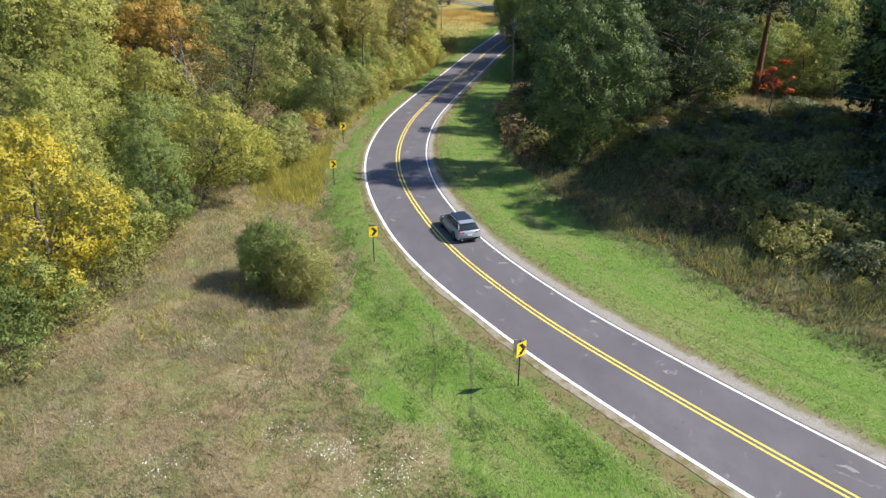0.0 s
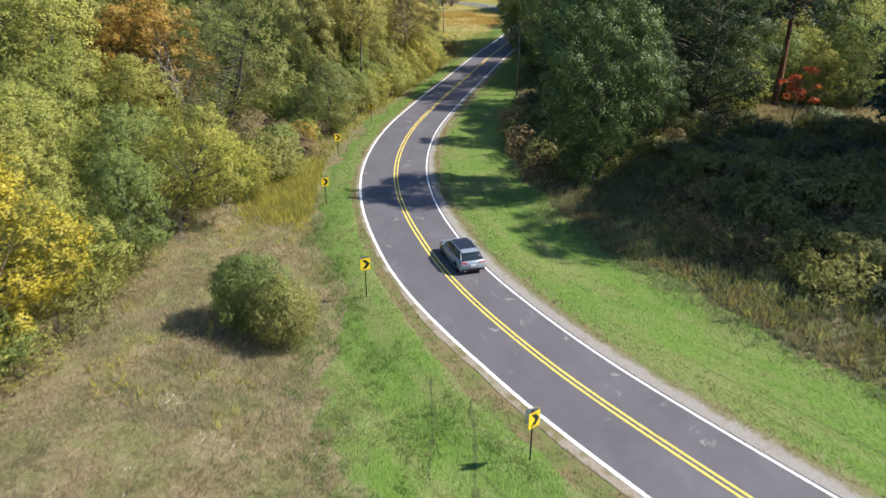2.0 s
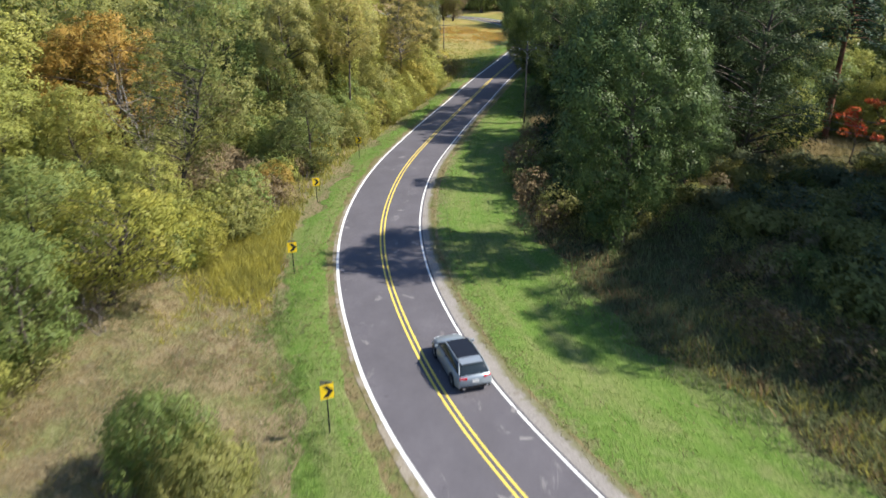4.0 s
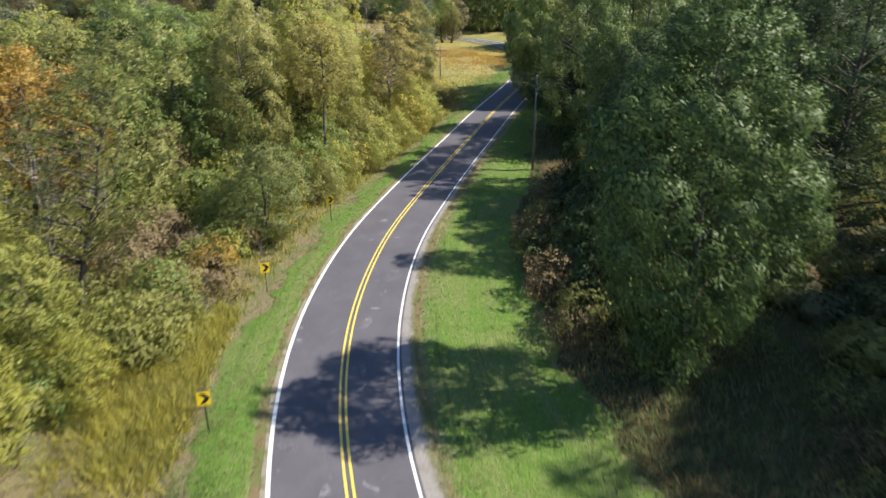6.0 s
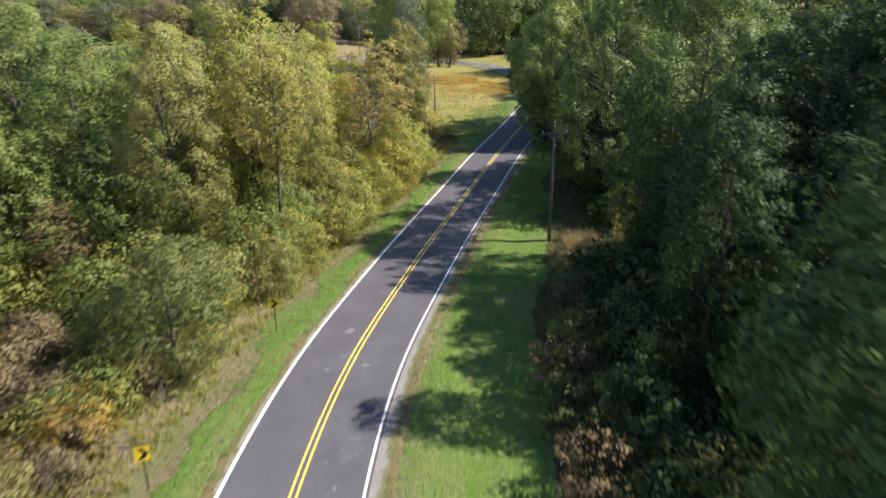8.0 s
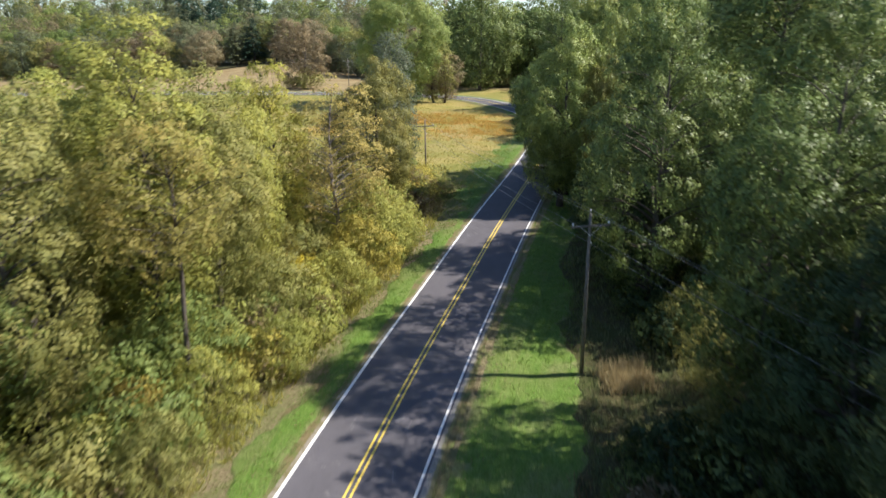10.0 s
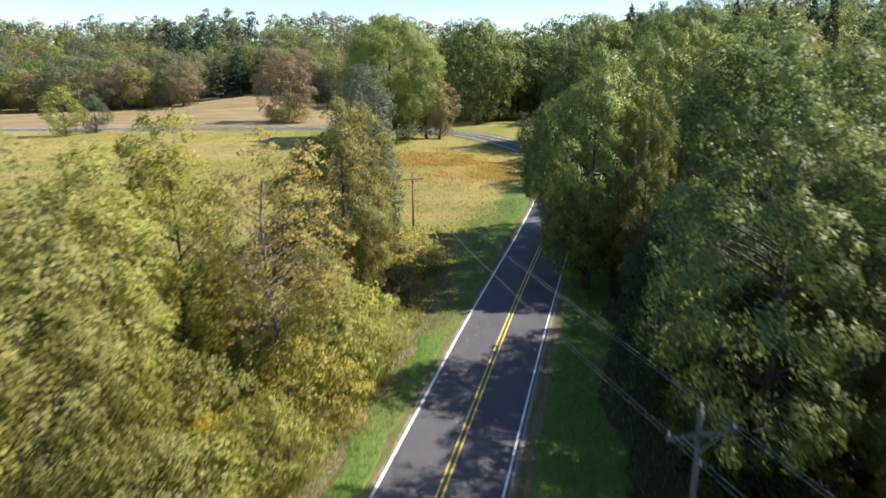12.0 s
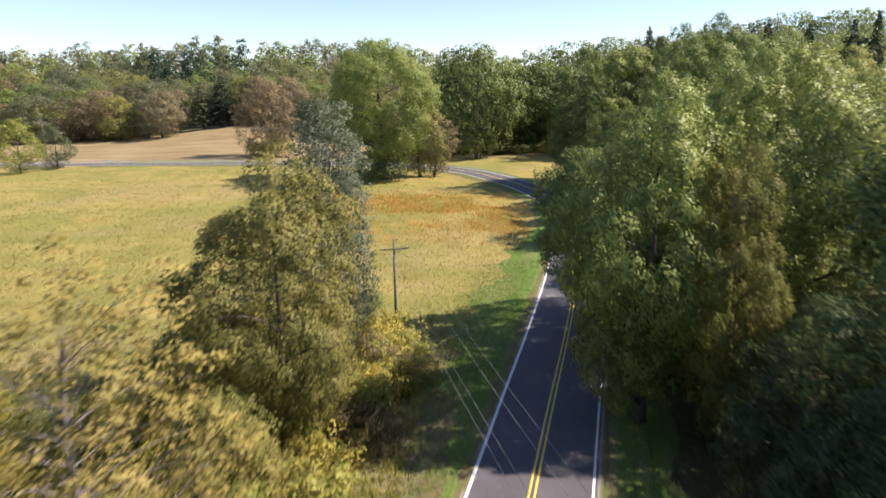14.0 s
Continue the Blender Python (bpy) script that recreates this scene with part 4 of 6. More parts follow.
for k in range(15):
    plant("round" if k % 2 else "mid", 2 + k * 6 + plant_rng.uniform(-2, 2), 322 + plant_rng.uniform(-5, 6) - (20 if k > 7 else 0), plant_rng.choice(["OAK", "OAK", "OAK_LIGHT"]), plant_rng.uniform(25, 30))

# left of the road: meadow edge, thickets and the wood
# between 29 and 78 m along the way
for kind, x, y, leaf, h in [("ash", -27.5, 29, "YGREEN", 5.5), ("bushy", -22.5, 32.5, "GREEN", 4.6), ("ash", -23.2, 36.5, "GOLD", 11), ("ash", -31.5, 41, "GOLD", 12), ("bushy", -22.5, 42, "YGREEN", 6.5),
                            ("ash", -27, 46, "YGREEN", 9.5), ("ash", -21.5, 48, "GREEN", 8), ("ash", -31, 53, "YGREEN", 11), ("ash", -25, 57, "GREEN", 9), ("ash", -36, 62, "YGREEN", 10), ("bushy", -27, 63, "YGREEN", 6.5),
                            ("bushy", -17.5, 62.5, "LIME", 4.2), ("thicket", -16.5, 66.5, "OLIVE", 4.6), ("ash_b", -22, 67, "YGREEN", 7.5), ("thicket", -19, 73, "OLIVE", 3.6), ("ash_b", -41, 74, "YGREEN", 11), ("ash", -33, 78, "YGREEN", 10)]:
    plant(kind, x, y, leaf, h)
# between 73 and 122 m along the way
plant("sparse_lean", -22.5, 73, "OLIVE", 17.8, 0)
for kind, x, y, leaf, h in [("thicket", -15.5, 94, "GREEN", 4.6), ("thicket", -20, 97, "OLIVE", 5), ("ash", -30, 97, "GREEN", 13.2), ("ash_b", -26, 98, "RUSSET", 8), ("ash_b", -38, 100, "OLIVE", 17.6), ("ash", -14, 103, "ORANGE", 4.2),
                            ("thicket", -17, 106, "GREEN", 5), ("oak_c", -28, 108, "GREEN", 18.3), ("sparse", -22, 111, "OLIVE", 17.6), ("oak_c", -35, 112, "GREEN", 20.3), ("oak_c", -25, 119, "YGREEN", 18.3), ("ash_b", -47, 119, "OLIVE", 17), ("ash_b", -53, 122, "YGREEN", 17),
                            ("ash_b", -21.5, 101.5, "GREEN", 12), ("thicket", -6.8, 115.5, "YGREEN", 4.0), ("thicket", -13.2, 102.5, "GREEN", 5.4), ("thicket", -9.5, 119, "OLIVE", 4.5), ("thicket", -9.2, 110, "AMBER", 3.4)]:
    plant(kind, x, y, leaf, h)
for kind, x, y, leaf, h, wide in [("ash", -13.9, 87, "WILLOW", 8.6, 1.1), ("oak_c", -19, 103.5, "OLIVE", 18.8, 0.8), ("sparse_high", -12.6, 106.6, "TAN_GREEN", 17.4, 1.0), ("tall", -15.4, 110.6, "YGREEN", 21.6, 0.95), ("tall", -12.6, 114.2, "OLIVE", 18.6, 0.9),
                                  ("tall", -12.4, 120.6, "YGREEN", 17.4, 0.85), ("tall", -12.3, 128.6, "LIME", 18.2, 0.82), ("crown_oak", -5.2, 145.4, "OLIVE_DARK", 17.0, 0.86), ("bushy", -9.5, 146.5, "OLIVE_DARK", 9.0, 0.8)]:
    plant(kind, x, y, leaf, h, None, wide)
plant("sparse_tall", -6.6, 129.2, "TAN_GREEN", 17.4, None, 1.15, TWIG)
for x, y, leaf, h in [(-10, 124, "OLIVE", 6.5), (-8.5, 133.5, "YGREEN", 6), (-4.2, 131.2, "YGREEN", 8.0), (-4.6, 126.6, "AMBER", 6), (-12.3, 126, "ORANGE", 5.4), (-13, 133, "AMBER", 5.5), (-15.5, 129, "OLIVE", 7), (-5.5, 136.8, "OLIVE_DARK", 7), (-2.4, 134.5, "YGREEN", 4.6), (-9.5, 129, "OLIVE", 5),
                      (-6, 121.6, "YGREEN", 5), (-16.5, 123.5, "YGREEN", 7), (-9.6, 116.5, "OLIVE", 6), (-8.2, 111, "YGREEN", 4.2), (-13.2, 109.0, "GREEN", 6.6), (-16.8, 110.2, "YGREEN", 5.6), (-15.6, 113.6, "GREEN", 6.6), (-19.2, 112.6, "YGREEN", 7.0), (-10.6, 105, "YGREEN", 4.6), (-11, 99, "OLIVE", 4.2), (-17, 88, "GREEN", 5.5)]:
    plant("bushy", x, y, leaf, h)
plant("spiky", -4.4, 157.5, "SILVER", 19.6, None, 1.0, PALE_BARK)
# between 122 and 172 m along the way
for kind, x, y, leaf, h in [("ash", -9, 122, "GOLD", 4.5), ("oak_c", -32, 126, "GREEN", 16), ("ash", -9.5, 133, "OLIVE", 6.5), ("ash", -3.2, 134.5, "YGREEN", 4.4), ("thicket", -10.5, 138, "AMBER", 5), ("thicket", -19, 140, "AMBER", 4.2), ("thicket", -14, 134, "AMBER", 5.0),
                            ("thicket", -9, 150, "AMBER", 4.2), ("thicket", -14, 147, "AMBER", 3.6), ("thicket", -24, 148, "AMBER", 3.5), ("thicket", -4.5, 152, "OLIVE", 4), ("ash", -7.5, 158, "SILVER", 9), ("thicket", -3.0, 139, "YGREEN", 4.5),
                            ("thicket", -4.5, 166, "OLIVE", 3), ("thicket", -3.5, 171, "GREEN", 2.2), ("thicket", -1.6, 158, "TAN", 3.2), ("ash_b", -17, 121, "OLIVE", 16.5), ("ash_b", -20.5, 125, "YGREEN", 15.5), ("ash", -18, 127.5, "YGREEN", 12), ("ash", -6.5, 139, "OLIVE", 8),
                            ("ash", -36, 92, "ORANGE", 15.5), ("ash", -40.5, 95, "ORANGE", 14), ("thicket", -15, 124, "ORANGE", 4.5), ("sparse", -24, 126, "YGREEN", 16)]:
    plant(kind, x, y, leaf, h)
plant("bare_tree", -25.8, 76.5, "GREEN", 12.5, None, 0.6, TWIG, "leafless grey tree among leafy thickets")
plant("bare_tree", -29.6, 84, "GREEN", 13.5, None, 0.6, PALE_BARK)
plant("bare_tree", -26.6, 85, "GREEN", 12.0, None, 0.5, PALE_BARK)
plant("willow", -10.8, 39.0, "GREEN", 4.3, 40, 0.72)
plant("willow", -9.0, 38.0, "OLIVE", 3.4, 200, 0.95)
plant("leaning", -20.5, 55, "LIME", 8, 0)
for k in range(112):
    y = 50 + plant_rng.uniform(0, 108)
    x = -34 - plant_rng.uniform(0, 1) ** 1.3 * 58 - (10 if y < 70 else 0)
    h = plant_rng.uniform(9, 13) if y < 80 else plant_rng.uniform(15, 20)
    if y > 132:
        continue
    if 64 < y < 117 and -0.50 < x / (y * 0.913 + 5) < -0.31:
        h = 7.5 if y > 80 else 6.0
    plant("mid_b" if x < -50 else "ash_b", x, y, plant_rng.choice(["OLIVE", "YGREEN", "DULL", "GREEN", "GREEN", "OLIVE", "TAN"] if y > 96 else ["YGREEN", "YGREEN", "YGREEN", "OLIVE"]), lower_left(x, y, h))
for k in range(13):
    x, y = -26 - k * 4.6 + plant_rng.uniform(-2, 2), 127 + plant_rng.uniform(-4, 4)
    plant("mid_b" if x < -50 else "ash_b", x, y, plant_rng.choice(["OLIVE", "YGREEN", "AMBER", "AMBER"]), lower_left(x, y, plant_rng.uniform(15, 18)))
# undergrowth, too dense to tell apart, as one mass for each colour
def undergrowth(leaf, spots, label, size=0.27, count=2200):
    rng = np.random.default_rng(len(spots))
    vs, ns = [], []
    for x, y, h, r in spots:
        cl = crown_clumps(rng, h, r, 0.05, 26, r * 0.36, 0.45)
        v, _, nor = foliage_mesh(rng, cl, count, size, 0.55, 0.9)
        vs.append(v + np.array([x, y, ground_z(x, y)]))
        ns.append(nor)
    v = np.concatenate(vs)
    tagged(put("undergrowth", arrays("undergrowth", v, np.arange(len(v)).reshape(-1, 4), True, np.concatenate(ns)), LEAF[leaf]), label, "bushes", kind="stuff")


under = {k: [] for k in ("OLIVE", "GREEN", "YGREEN", "OAK", "OAK_DARK", "AMBER", "TAN", "RUSSET", "DULL")}
for k in range(48):
    y = 64 + k * 2.05
    i = int(np.argmin(np.abs(ROAD[:700, 1] - y)))
    for row in range(3):
        x, yy = ROAD[i] + ASIDE[i] * -(13.5 + row * 6 + plant_rng.uniform(-2, 2))
        if 73 < yy < 92 and row < 2:
            under[plant_rng.choice(["TAN", "RUSSET", "OLIVE"])].append((x, yy, plant_rng.uniform(1.0, 2.2), plant_rng.uniform(1.6, 2.6)))
        elif yy > 64:
            under[plant_rng.choice(["OLIVE", "GREEN", "OLIVE", "YGREEN", "GREEN", "YGREEN"] if yy < 126 else ["AMBER", "YGREEN", "OLIVE", "AMBER"])].append((x, yy, plant_rng.uniform(2.2, 4.8) if yy < 140 else plant_rng.uniform(1.5, 3), plant_rng.uniform(2.2, 3.4)))
for k in range(52):
    y = 66 + k * 2.4
    if 105 < y < 116:
        continue
    i = int(np.argmin(np.abs(ROAD[:900, 1] - y)))
    x, yy = ROAD[i] + ASIDE[i] * (np.interp(y, [66, 120, 145, 190], [16.5, 15.5, 11.5, 10.5]) + plant_rng.uniform(-1, 2.5))
    # Odd clumps before 158 m take the shade-darkened oak colour.
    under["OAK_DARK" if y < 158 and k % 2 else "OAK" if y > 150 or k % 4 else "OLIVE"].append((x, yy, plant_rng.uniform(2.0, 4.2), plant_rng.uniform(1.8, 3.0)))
for k in range(26):
    under["OAK" if k % 3 else "OLIVE"].append((2 + k * 3.6, 313 - (18 if k > 13 else 0) + plant_rng.uniform(-2, 2), plant_rng.uniform(3, 7), 3.2))
for k in range(85):
    y = 38 + plant_rng.uniform(0, 42)
    x = np.interp(y, [30, 39, 50, 62, 80], [28, 23, 20.5, 22, 18]) + plant_rng.uniform(0, 24)
    under["OLIVE" if k % 3 else "DULL"].append((x, y, plant_rng.uniform(0.8, 1.9), plant_rng.uniform(1.5, 2.6)))
for k in range(24):
    under["GREEN" if k % 3 else "YGREEN"].append((36 + plant_rng.uniform(0, 34), 88 + plant_rng.uniform(0, 24), plant_rng.uniform(1.5, 3.8), plant_rng.uniform(1.8, 3.2)))
for leaf, spots in under.items():
    undergrowth(leaf, spots, WORDS[leaf] + " undergrowth along the wood edge")
for k in range(100):
    y = 61 + k * 0.98 + plant_rng.uniform(-1, 1)
    d = -((8.9 if y > 69 else 13.0) + plant_rng.uniform(0, 1) ** 1.3 * 6)
    i = int(np.argmin(np.abs(ROAD[:700, 1] - y)))
    x, y = ROAD[i] + ASIDE[i] * d
    if any(abs(x - sx) < 2.6 and -4.5 < y - sy < 1.5 for sx, sy in SIGN_SPOTS):
        continue
    kind = plant_rng.choice(["shrub", "shrub", "shrub_b", "weed", "shrub"]) if d < -9.5 else plant_rng.choice(["shrub_b", "weed", "weed"])
    plant(kind, x, y, plant_rng.choice(["YGREEN", "OLIVE", "GREEN", "BROWN", "AMBER", "OLIVE", "TAN", "ORANGE", "YGREEN", "RUSSET"]))
for x, y, h in [(-18, 57.5, 2.4), (-16.5, 63, 2.5), (-17, 82, 3), (-14, 84, 2.2), (-12.5, 126, 4), (-27, 58, 3), (-30, 46, 3), (-15.5, 76, 2.6), (-13.5, 79, 2.2), (-16.5, 88, 3.2), (-14, 72, 2.4), (-15, 98, 3), (-22.0, 53.0, 4.4), (-19.3, 51.5, 3.4), (-24.0, 40.5, 4.6), (-25.5, 39.0, 4.2), (-10.2, 113.4, 4.4), (23.5, 36.5, 1.6), (25, 38, 1.5)]:
    plant("bare", x, y, "GREEN", h)
for k in range(26):
    plant("shrub_b" if k % 3 else "weed", -23 + plant_rng.uniform(-3, 2.5), 28 + k * 1.15, plant_rng.choice(["OLIVE", "GREEN", "YGREEN"]))
# the brushy bank right of the road, and its weeds
for k in range(95):
    y = 36 + plant_rng.uniform(0, 42)
    edge = np.interp(y, [30, 39, 50, 62, 80], [25, 19, 16.5, 18, 14])
    u = plant_rng.uniform(0, 1)
    kind = plant_rng.choice(["weed", "weed", "shrub_b"]) if u < 0.3 else plant_rng.choice(["shrub", "shrub_b", "shrub", "thicket"])
    plant(kind, edge + u ** 1.2 * 26, y, plant_rng.choice(["BROWN", "OLIVE", "GREEN", "BROWN", "OLIVE"]) if u < 0.3 else plant_rng.choice(["OLIVE", "DULL", "GREEN", "TAN"]), plant_rng.uniform(0.9, 2.0) if u > 0.3 else None)
for k in range(44):
    y = 64 + k * 3.0
    if 105 < y < 116:
        continue
    i = int(np.argmin(np.abs(ROAD[:900, 1] - y)))
    x, y = ROAD[i] + ASIDE[i] * plant_rng.uniform(12, 15.5)
    plant(plant_rng.choice(["weed", "weed", "shrub_b", "shrub"]), x, y, plant_rng.choice(["BROWN", "OLIVE", "GREEN", "OAK"]))
# trees of the far field
for kind, x, y, leaf, h in [("ash_b", -1, 266, "OLIVE", 17), ("ash_b", 2, 267, "TAN", 14), ("dome", -9.0, 263, "GREEN", 29), ("ash", -99, 294, "DULL", 11), ("ash", -101, 281, "YGREEN", 13.5),
                            ("ash", -47.5, 317, "TAN", 21.5), ("thicket", -45, 313, "OLIVE", 7), ("thicket", -52, 318, "OLIVE", 5), ("thicket", -7.5, 257, "OAK_DARK", 6), ("thicket", -11.5, 257, "GREEN", 6)]:
    plant(kind, x, y, leaf, h)


# far woods: one mass of many leaf clumps
def far_woods(name, label, places, leaf, seed):
    rng = np.random.default_rng(seed)
    vs, ns = [], []
    for x, y, h, r, count, size in places:
        cl = crown_clumps(rng, h, r, h * 0.02, 40, r * 0.32, 0.5)
        v, _, nor = foliage_mesh(rng, cl, count, size, 0.8, 0.8, 0.35, spray=4)
        vs.append(v + np.array([x, y, ground_z(x, y)]))
        ns.append(nor)
    v = np.concatenate(vs)
    return tagged(put(name, arrays(name, v, np.arange(len(v)).reshape(-1, 4), True, np.concatenate(ns)), LEAF[leaf]), label, "woods", kind="stuff")


far_rng = random.Random(3)
# the front of the distant wood, tree by tree
for row, (y0, step) in enumerate([(377, 8.0), (398, 9.5)]):
    x = -0.74 * (y0 - 100)
    while x < 6:
        x += step * far_rng.uniform(0.7, 1.3)
        hill = -102 < x < -52
        y = y0 + far_rng.uniform(-4, 6) + (22 if hill else -12 if x > -40 else 0)
        if hill and row == 0 and x < -72:
            plant("conifer", x, y, far_rng.choice(["PINE", "DULL"]), far_rng.uniform(17, 21), None, 1.5)
        else:
            plant("round", x, y, far_rng.choice(["DULL", "DULL", "TAN", "ROSE" if x < -110 else "DULL", "OLIVE", "TAN"] if row == 0 else ["DULL", "OLIVE", "TAN", "GREEN"]), far_rng.uniform(15, 20) + 2 * row, None, 1.1)
rows = {"OAK": [], "OAK_LIGHT": [], "TAN": [], "PINE": [], "OLIVE": [], "GREEN": [], "DULL": []}
for row, (y0, step, count, size) in enumerate([(425, 6.5, 4200, 0.48), (455, 7.0, 3600, 0.54), (490, 7.5, 3000, 0.62), (530, 8.5, 2200, 0.78), (590, 9.0, 1500, 1.0)]):
    x = -0.74 * (y0 - 100)
    while x < 0.62 * y0:
        x += step * far_rng.uniform(0.7, 1.3)
        y = y0 + far_rng.uniform(-10, 10) - ((70, 60, 45, 25, 0)[row] if x > 0 else 20 if x > -40 else 0)
        pine = row > 1 and -175 < x < -105 and far_rng.random() < 0.7
        leaf = far_rng.choice(["PINE", "DULL"]) if pine else far_rng.choice(["DULL", "DULL", "OLIVE", "GREEN", "TAN", "OAK_LIGHT"] if x < 0 else ["DULL", "OAK", "OAK_LIGHT", "GREEN"])
        rows[leaf].append((x, y, far_rng.uniform(22, 27) if pine else far_rng.uniform(17, 23), 5.0 if pine else far_rng.uniform(7.5, 10), count, size))
for k in range(75):
    x, y = 66 + far_rng.uniform(0, 110), 95 + far_rng.uniform(0, 250)
    rows[far_rng.choice(["OAK", "OAK_LIGHT", "OAK_LIGHT", "GREEN", "OLIVE"])].append((x, y, far_rng.uniform(17, 24), far_rng.uniform(6, 8.5), 2000, 0.55))
for k in range(16):
    rows["PINE"].append((70 + k * 9 + far_rng.uniform(-3, 3), 250 + far_rng.uniform(-20, 50), far_rng.uniform(22, 28), far_rng.uniform(3.0, 4.5), 1200, 0.65))
for leaf, places in rows.items():
    far_woods("far_woods", WORDS[leaf] + " trees of a distant wood", places, leaf, len(places))


# ---- road signs ----
SIGN_YELLOW = plain("sign_yellow", (0.80, 0.55, 0.02), 0.45, vary=0.08, scale=3.0)
SIGN_BLACK = plain("sign_black", (0.015, 0.015, 0.015), 0.5, vary=0.2)
SIGN_BACK = plain("bare_aluminium", (0.55, 0.56, 0.57), 0.45, 0.6, 0.12)
POST = plain("dark_green_post", (0.035, 0.042, 0.035), 0.6, 0.3, 0.3)


def chevron_sign(x, y, yaw, top, group="chevron signs along the bend"):
    """A post with a panel for each direction, set at an angle to one another."""
    e = thing("chevron_sign", pose(x, y, ground_z(x, y)), "yellow chevron road sign on a dark steel post", "road sign", group)
    bm = bmesh.new()
    box(bm, (0.055, 0.006, top + 0.35), (0, 0, (top - 0.35) / 2))
    for s in (-1, 1):
        box(bm, (0.006, 0.035, top + 0.35), (s * 0.027, 0.018, (top - 0.35) / 2))
    part("post", bm, POST, e)
    for rise, turn, label in ((0.0, yaw, "yellow panel with a black chevron"), (0.06, yaw + 150, "second yellow panel for the other direction")):
        rot = Matrix.Rotation(radians(turn), 4, "Z")
        away = rot @ Matrix.Translation((0, -0.09, top - 0.40 + rise))
        bm = bmesh.new()
        box(bm, (0.61, 0.005, 0.76), bevel=0.0)
        panel = part("panel", bm, SIGN_YELLOW, e, label)
        panel.matrix_basis = away
        bm = bmesh.new()
        box(bm, (0.60, 0.003, 0.75), (0, 0.0045, 0))
        part("back", bm, SIGN_BACK, panel, "bare aluminium back")
        bm = bmesh.new()
        w, h, t = 0.20, 0.29, 0.24
        for z0, z1 in ((-h, 0.0), (0.0, h)):
            a, b = (-w, 0.05) if z0 < 0 else (0.05, -w)
            quad = [(a, z0), (a + t, z0), (b + t, z1), (b, z1)]
            front = [bm.verts.new((px, -0.0065, pz)) for px, pz in quad]
            back = [bm.verts.new((px, -0.0028, pz)) for px, pz in quad]
            bm.faces.new(front)
            bm.faces.new(back[::-1])
            for k in range(4):
                bm.faces.new((front[k], back[k], back[(k + 1) % 4], front[(k + 1) % 4]))
        part("chevron", bm, SIGN_BLACK, panel, "black arrowhead")
        bm = bmesh.new()
        for z in (-0.25, 0.25):
            rod(bm, (0, -0.008, z), (0, 0.085, z), 0.008, sides=6)
        part("bolt", bm, SIGN_BACK, panel)
    return e


for x, y, yaw, top in [(3.62, 27.3, 38, 2.55), (-4.72, 42.3, 24, 2.7), (-10.1, 60.2, 20, 2.5), (-11.5, 76.8, 20, 2.4), (-9.5, 92.4, 4, 2.5)]:
    chevron_sign(x, y, yaw, top)

# ---- utility poles and wires ----
WOOD = bark("weathered_pole_wood", (0.10, 0.085, 0.07), (0.25, 0.22, 0.185))
PORCELAIN = plain("grey_porcelain", (0.62, 0.63, 0.64), 0.25)
WIRE = plain("aluminium_wire", (0.22, 0.22, 0.22), 0.6, 0.2)


def utility_pole(x, y, top, arm_turn, label="weathered wooden utility pole with a crossarm"):
    z = ground_z(x, y)
    e = thing("utility_pole", pose(x, y, z), label, "utility pole", "utility poles")
    h = top - z
    bm = bmesh.new()
    rod(bm, (0, 0, -0.4), (0, 0, h), 0.135, 0.09, 14)
    part("pole", bm, WOOD, e, smooth=True)
    rot = Matrix.Rotation(radians(arm_turn), 4, "Z")
    bm = bmesh.new()
    box(bm, (2.45, 0.10, 0.12), bevel=0.012)
    arm = part("crossarm", bm, WOOD, e, "wooden crossarm")
    arm.matrix_basis = rot @ Matrix.Translation((0, -0.15, h - 0.75))
    for s in (-1, 1):
        bm = bmesh.new()
        rod(bm, (s * 0.62, -0.06, -0.03), (0, 0.02, -0.62), 0.018, sides=6)
        part("brace", bm, SIGN_BACK, arm, "grey metal brace")
    tips = []
    for s, lift in ((-1.12, 0.0), (0.0, 0.75), (1.12, 0.0)):
        bm = bmesh.new()
        base = 0.06 + lift
        yy = 0.15 if lift else 0.0
        rod(bm, (s, yy, base), (s, yy, base + 0.10), 0.018, sides=6)
        rod(bm, (s, yy, base + 0.08), (s, yy, base + 0.14), 0.06, 0.045, 10)
        rod(bm, (s, yy, base + 0.14), (s, yy, base + 0.20), 0.045, 0.03, 10)
        part("insulator", bm, PORCELAIN, arm, "grey porcelain insulator")
        tips.append(pose(x, y, z) @ rot @ Vector((s, -0.15 + yy, h - 0.75 + base + 0.19)))
    bm = bmesh.new()
    rod(bm, (0.13, 0, h - 1.9), (0.13, 0, h - 1.75), 0.04, 0.04, 8)
    part("spool", bm, PORCELAIN, e, "neutral wire spool")
    tips.append(Vector((x, y, z + h - 1.8)))
    return tips


def wire(a, b, sag):
    n = 22
    t = np.linspace(0, 1, n)[:, None]
    pts = np.array(a) * (1 - t) + np.array(b) * t
    pts[:, 2] -= (4 * sag * t * (1 - t))[:, 0]
    v, f = tube(pts, np.full(n, 0.010), 5)
    tagged(put("power_line", arrays("power_line", v, f, True), WIRE), "thin grey power line strung between poles", "power line", "power lines")


poles = [utility_pole(x, y, top, turn) for x, y, top, turn in [(45, 33, 11.0, 42), (22.8, 75.2, 9.9, 24), (11.0, 110.4, 9.95, 12), (-0.4, 167, 8.2, 14), (-30, 305, 11.0, 30), (-113, 314, 12.3, 60)]]
for first, second in zip(poles[:-1], poles[1:]):
    for a, b in zip(first, second):
        wire(a, b, 0.011 * (a - b).length)

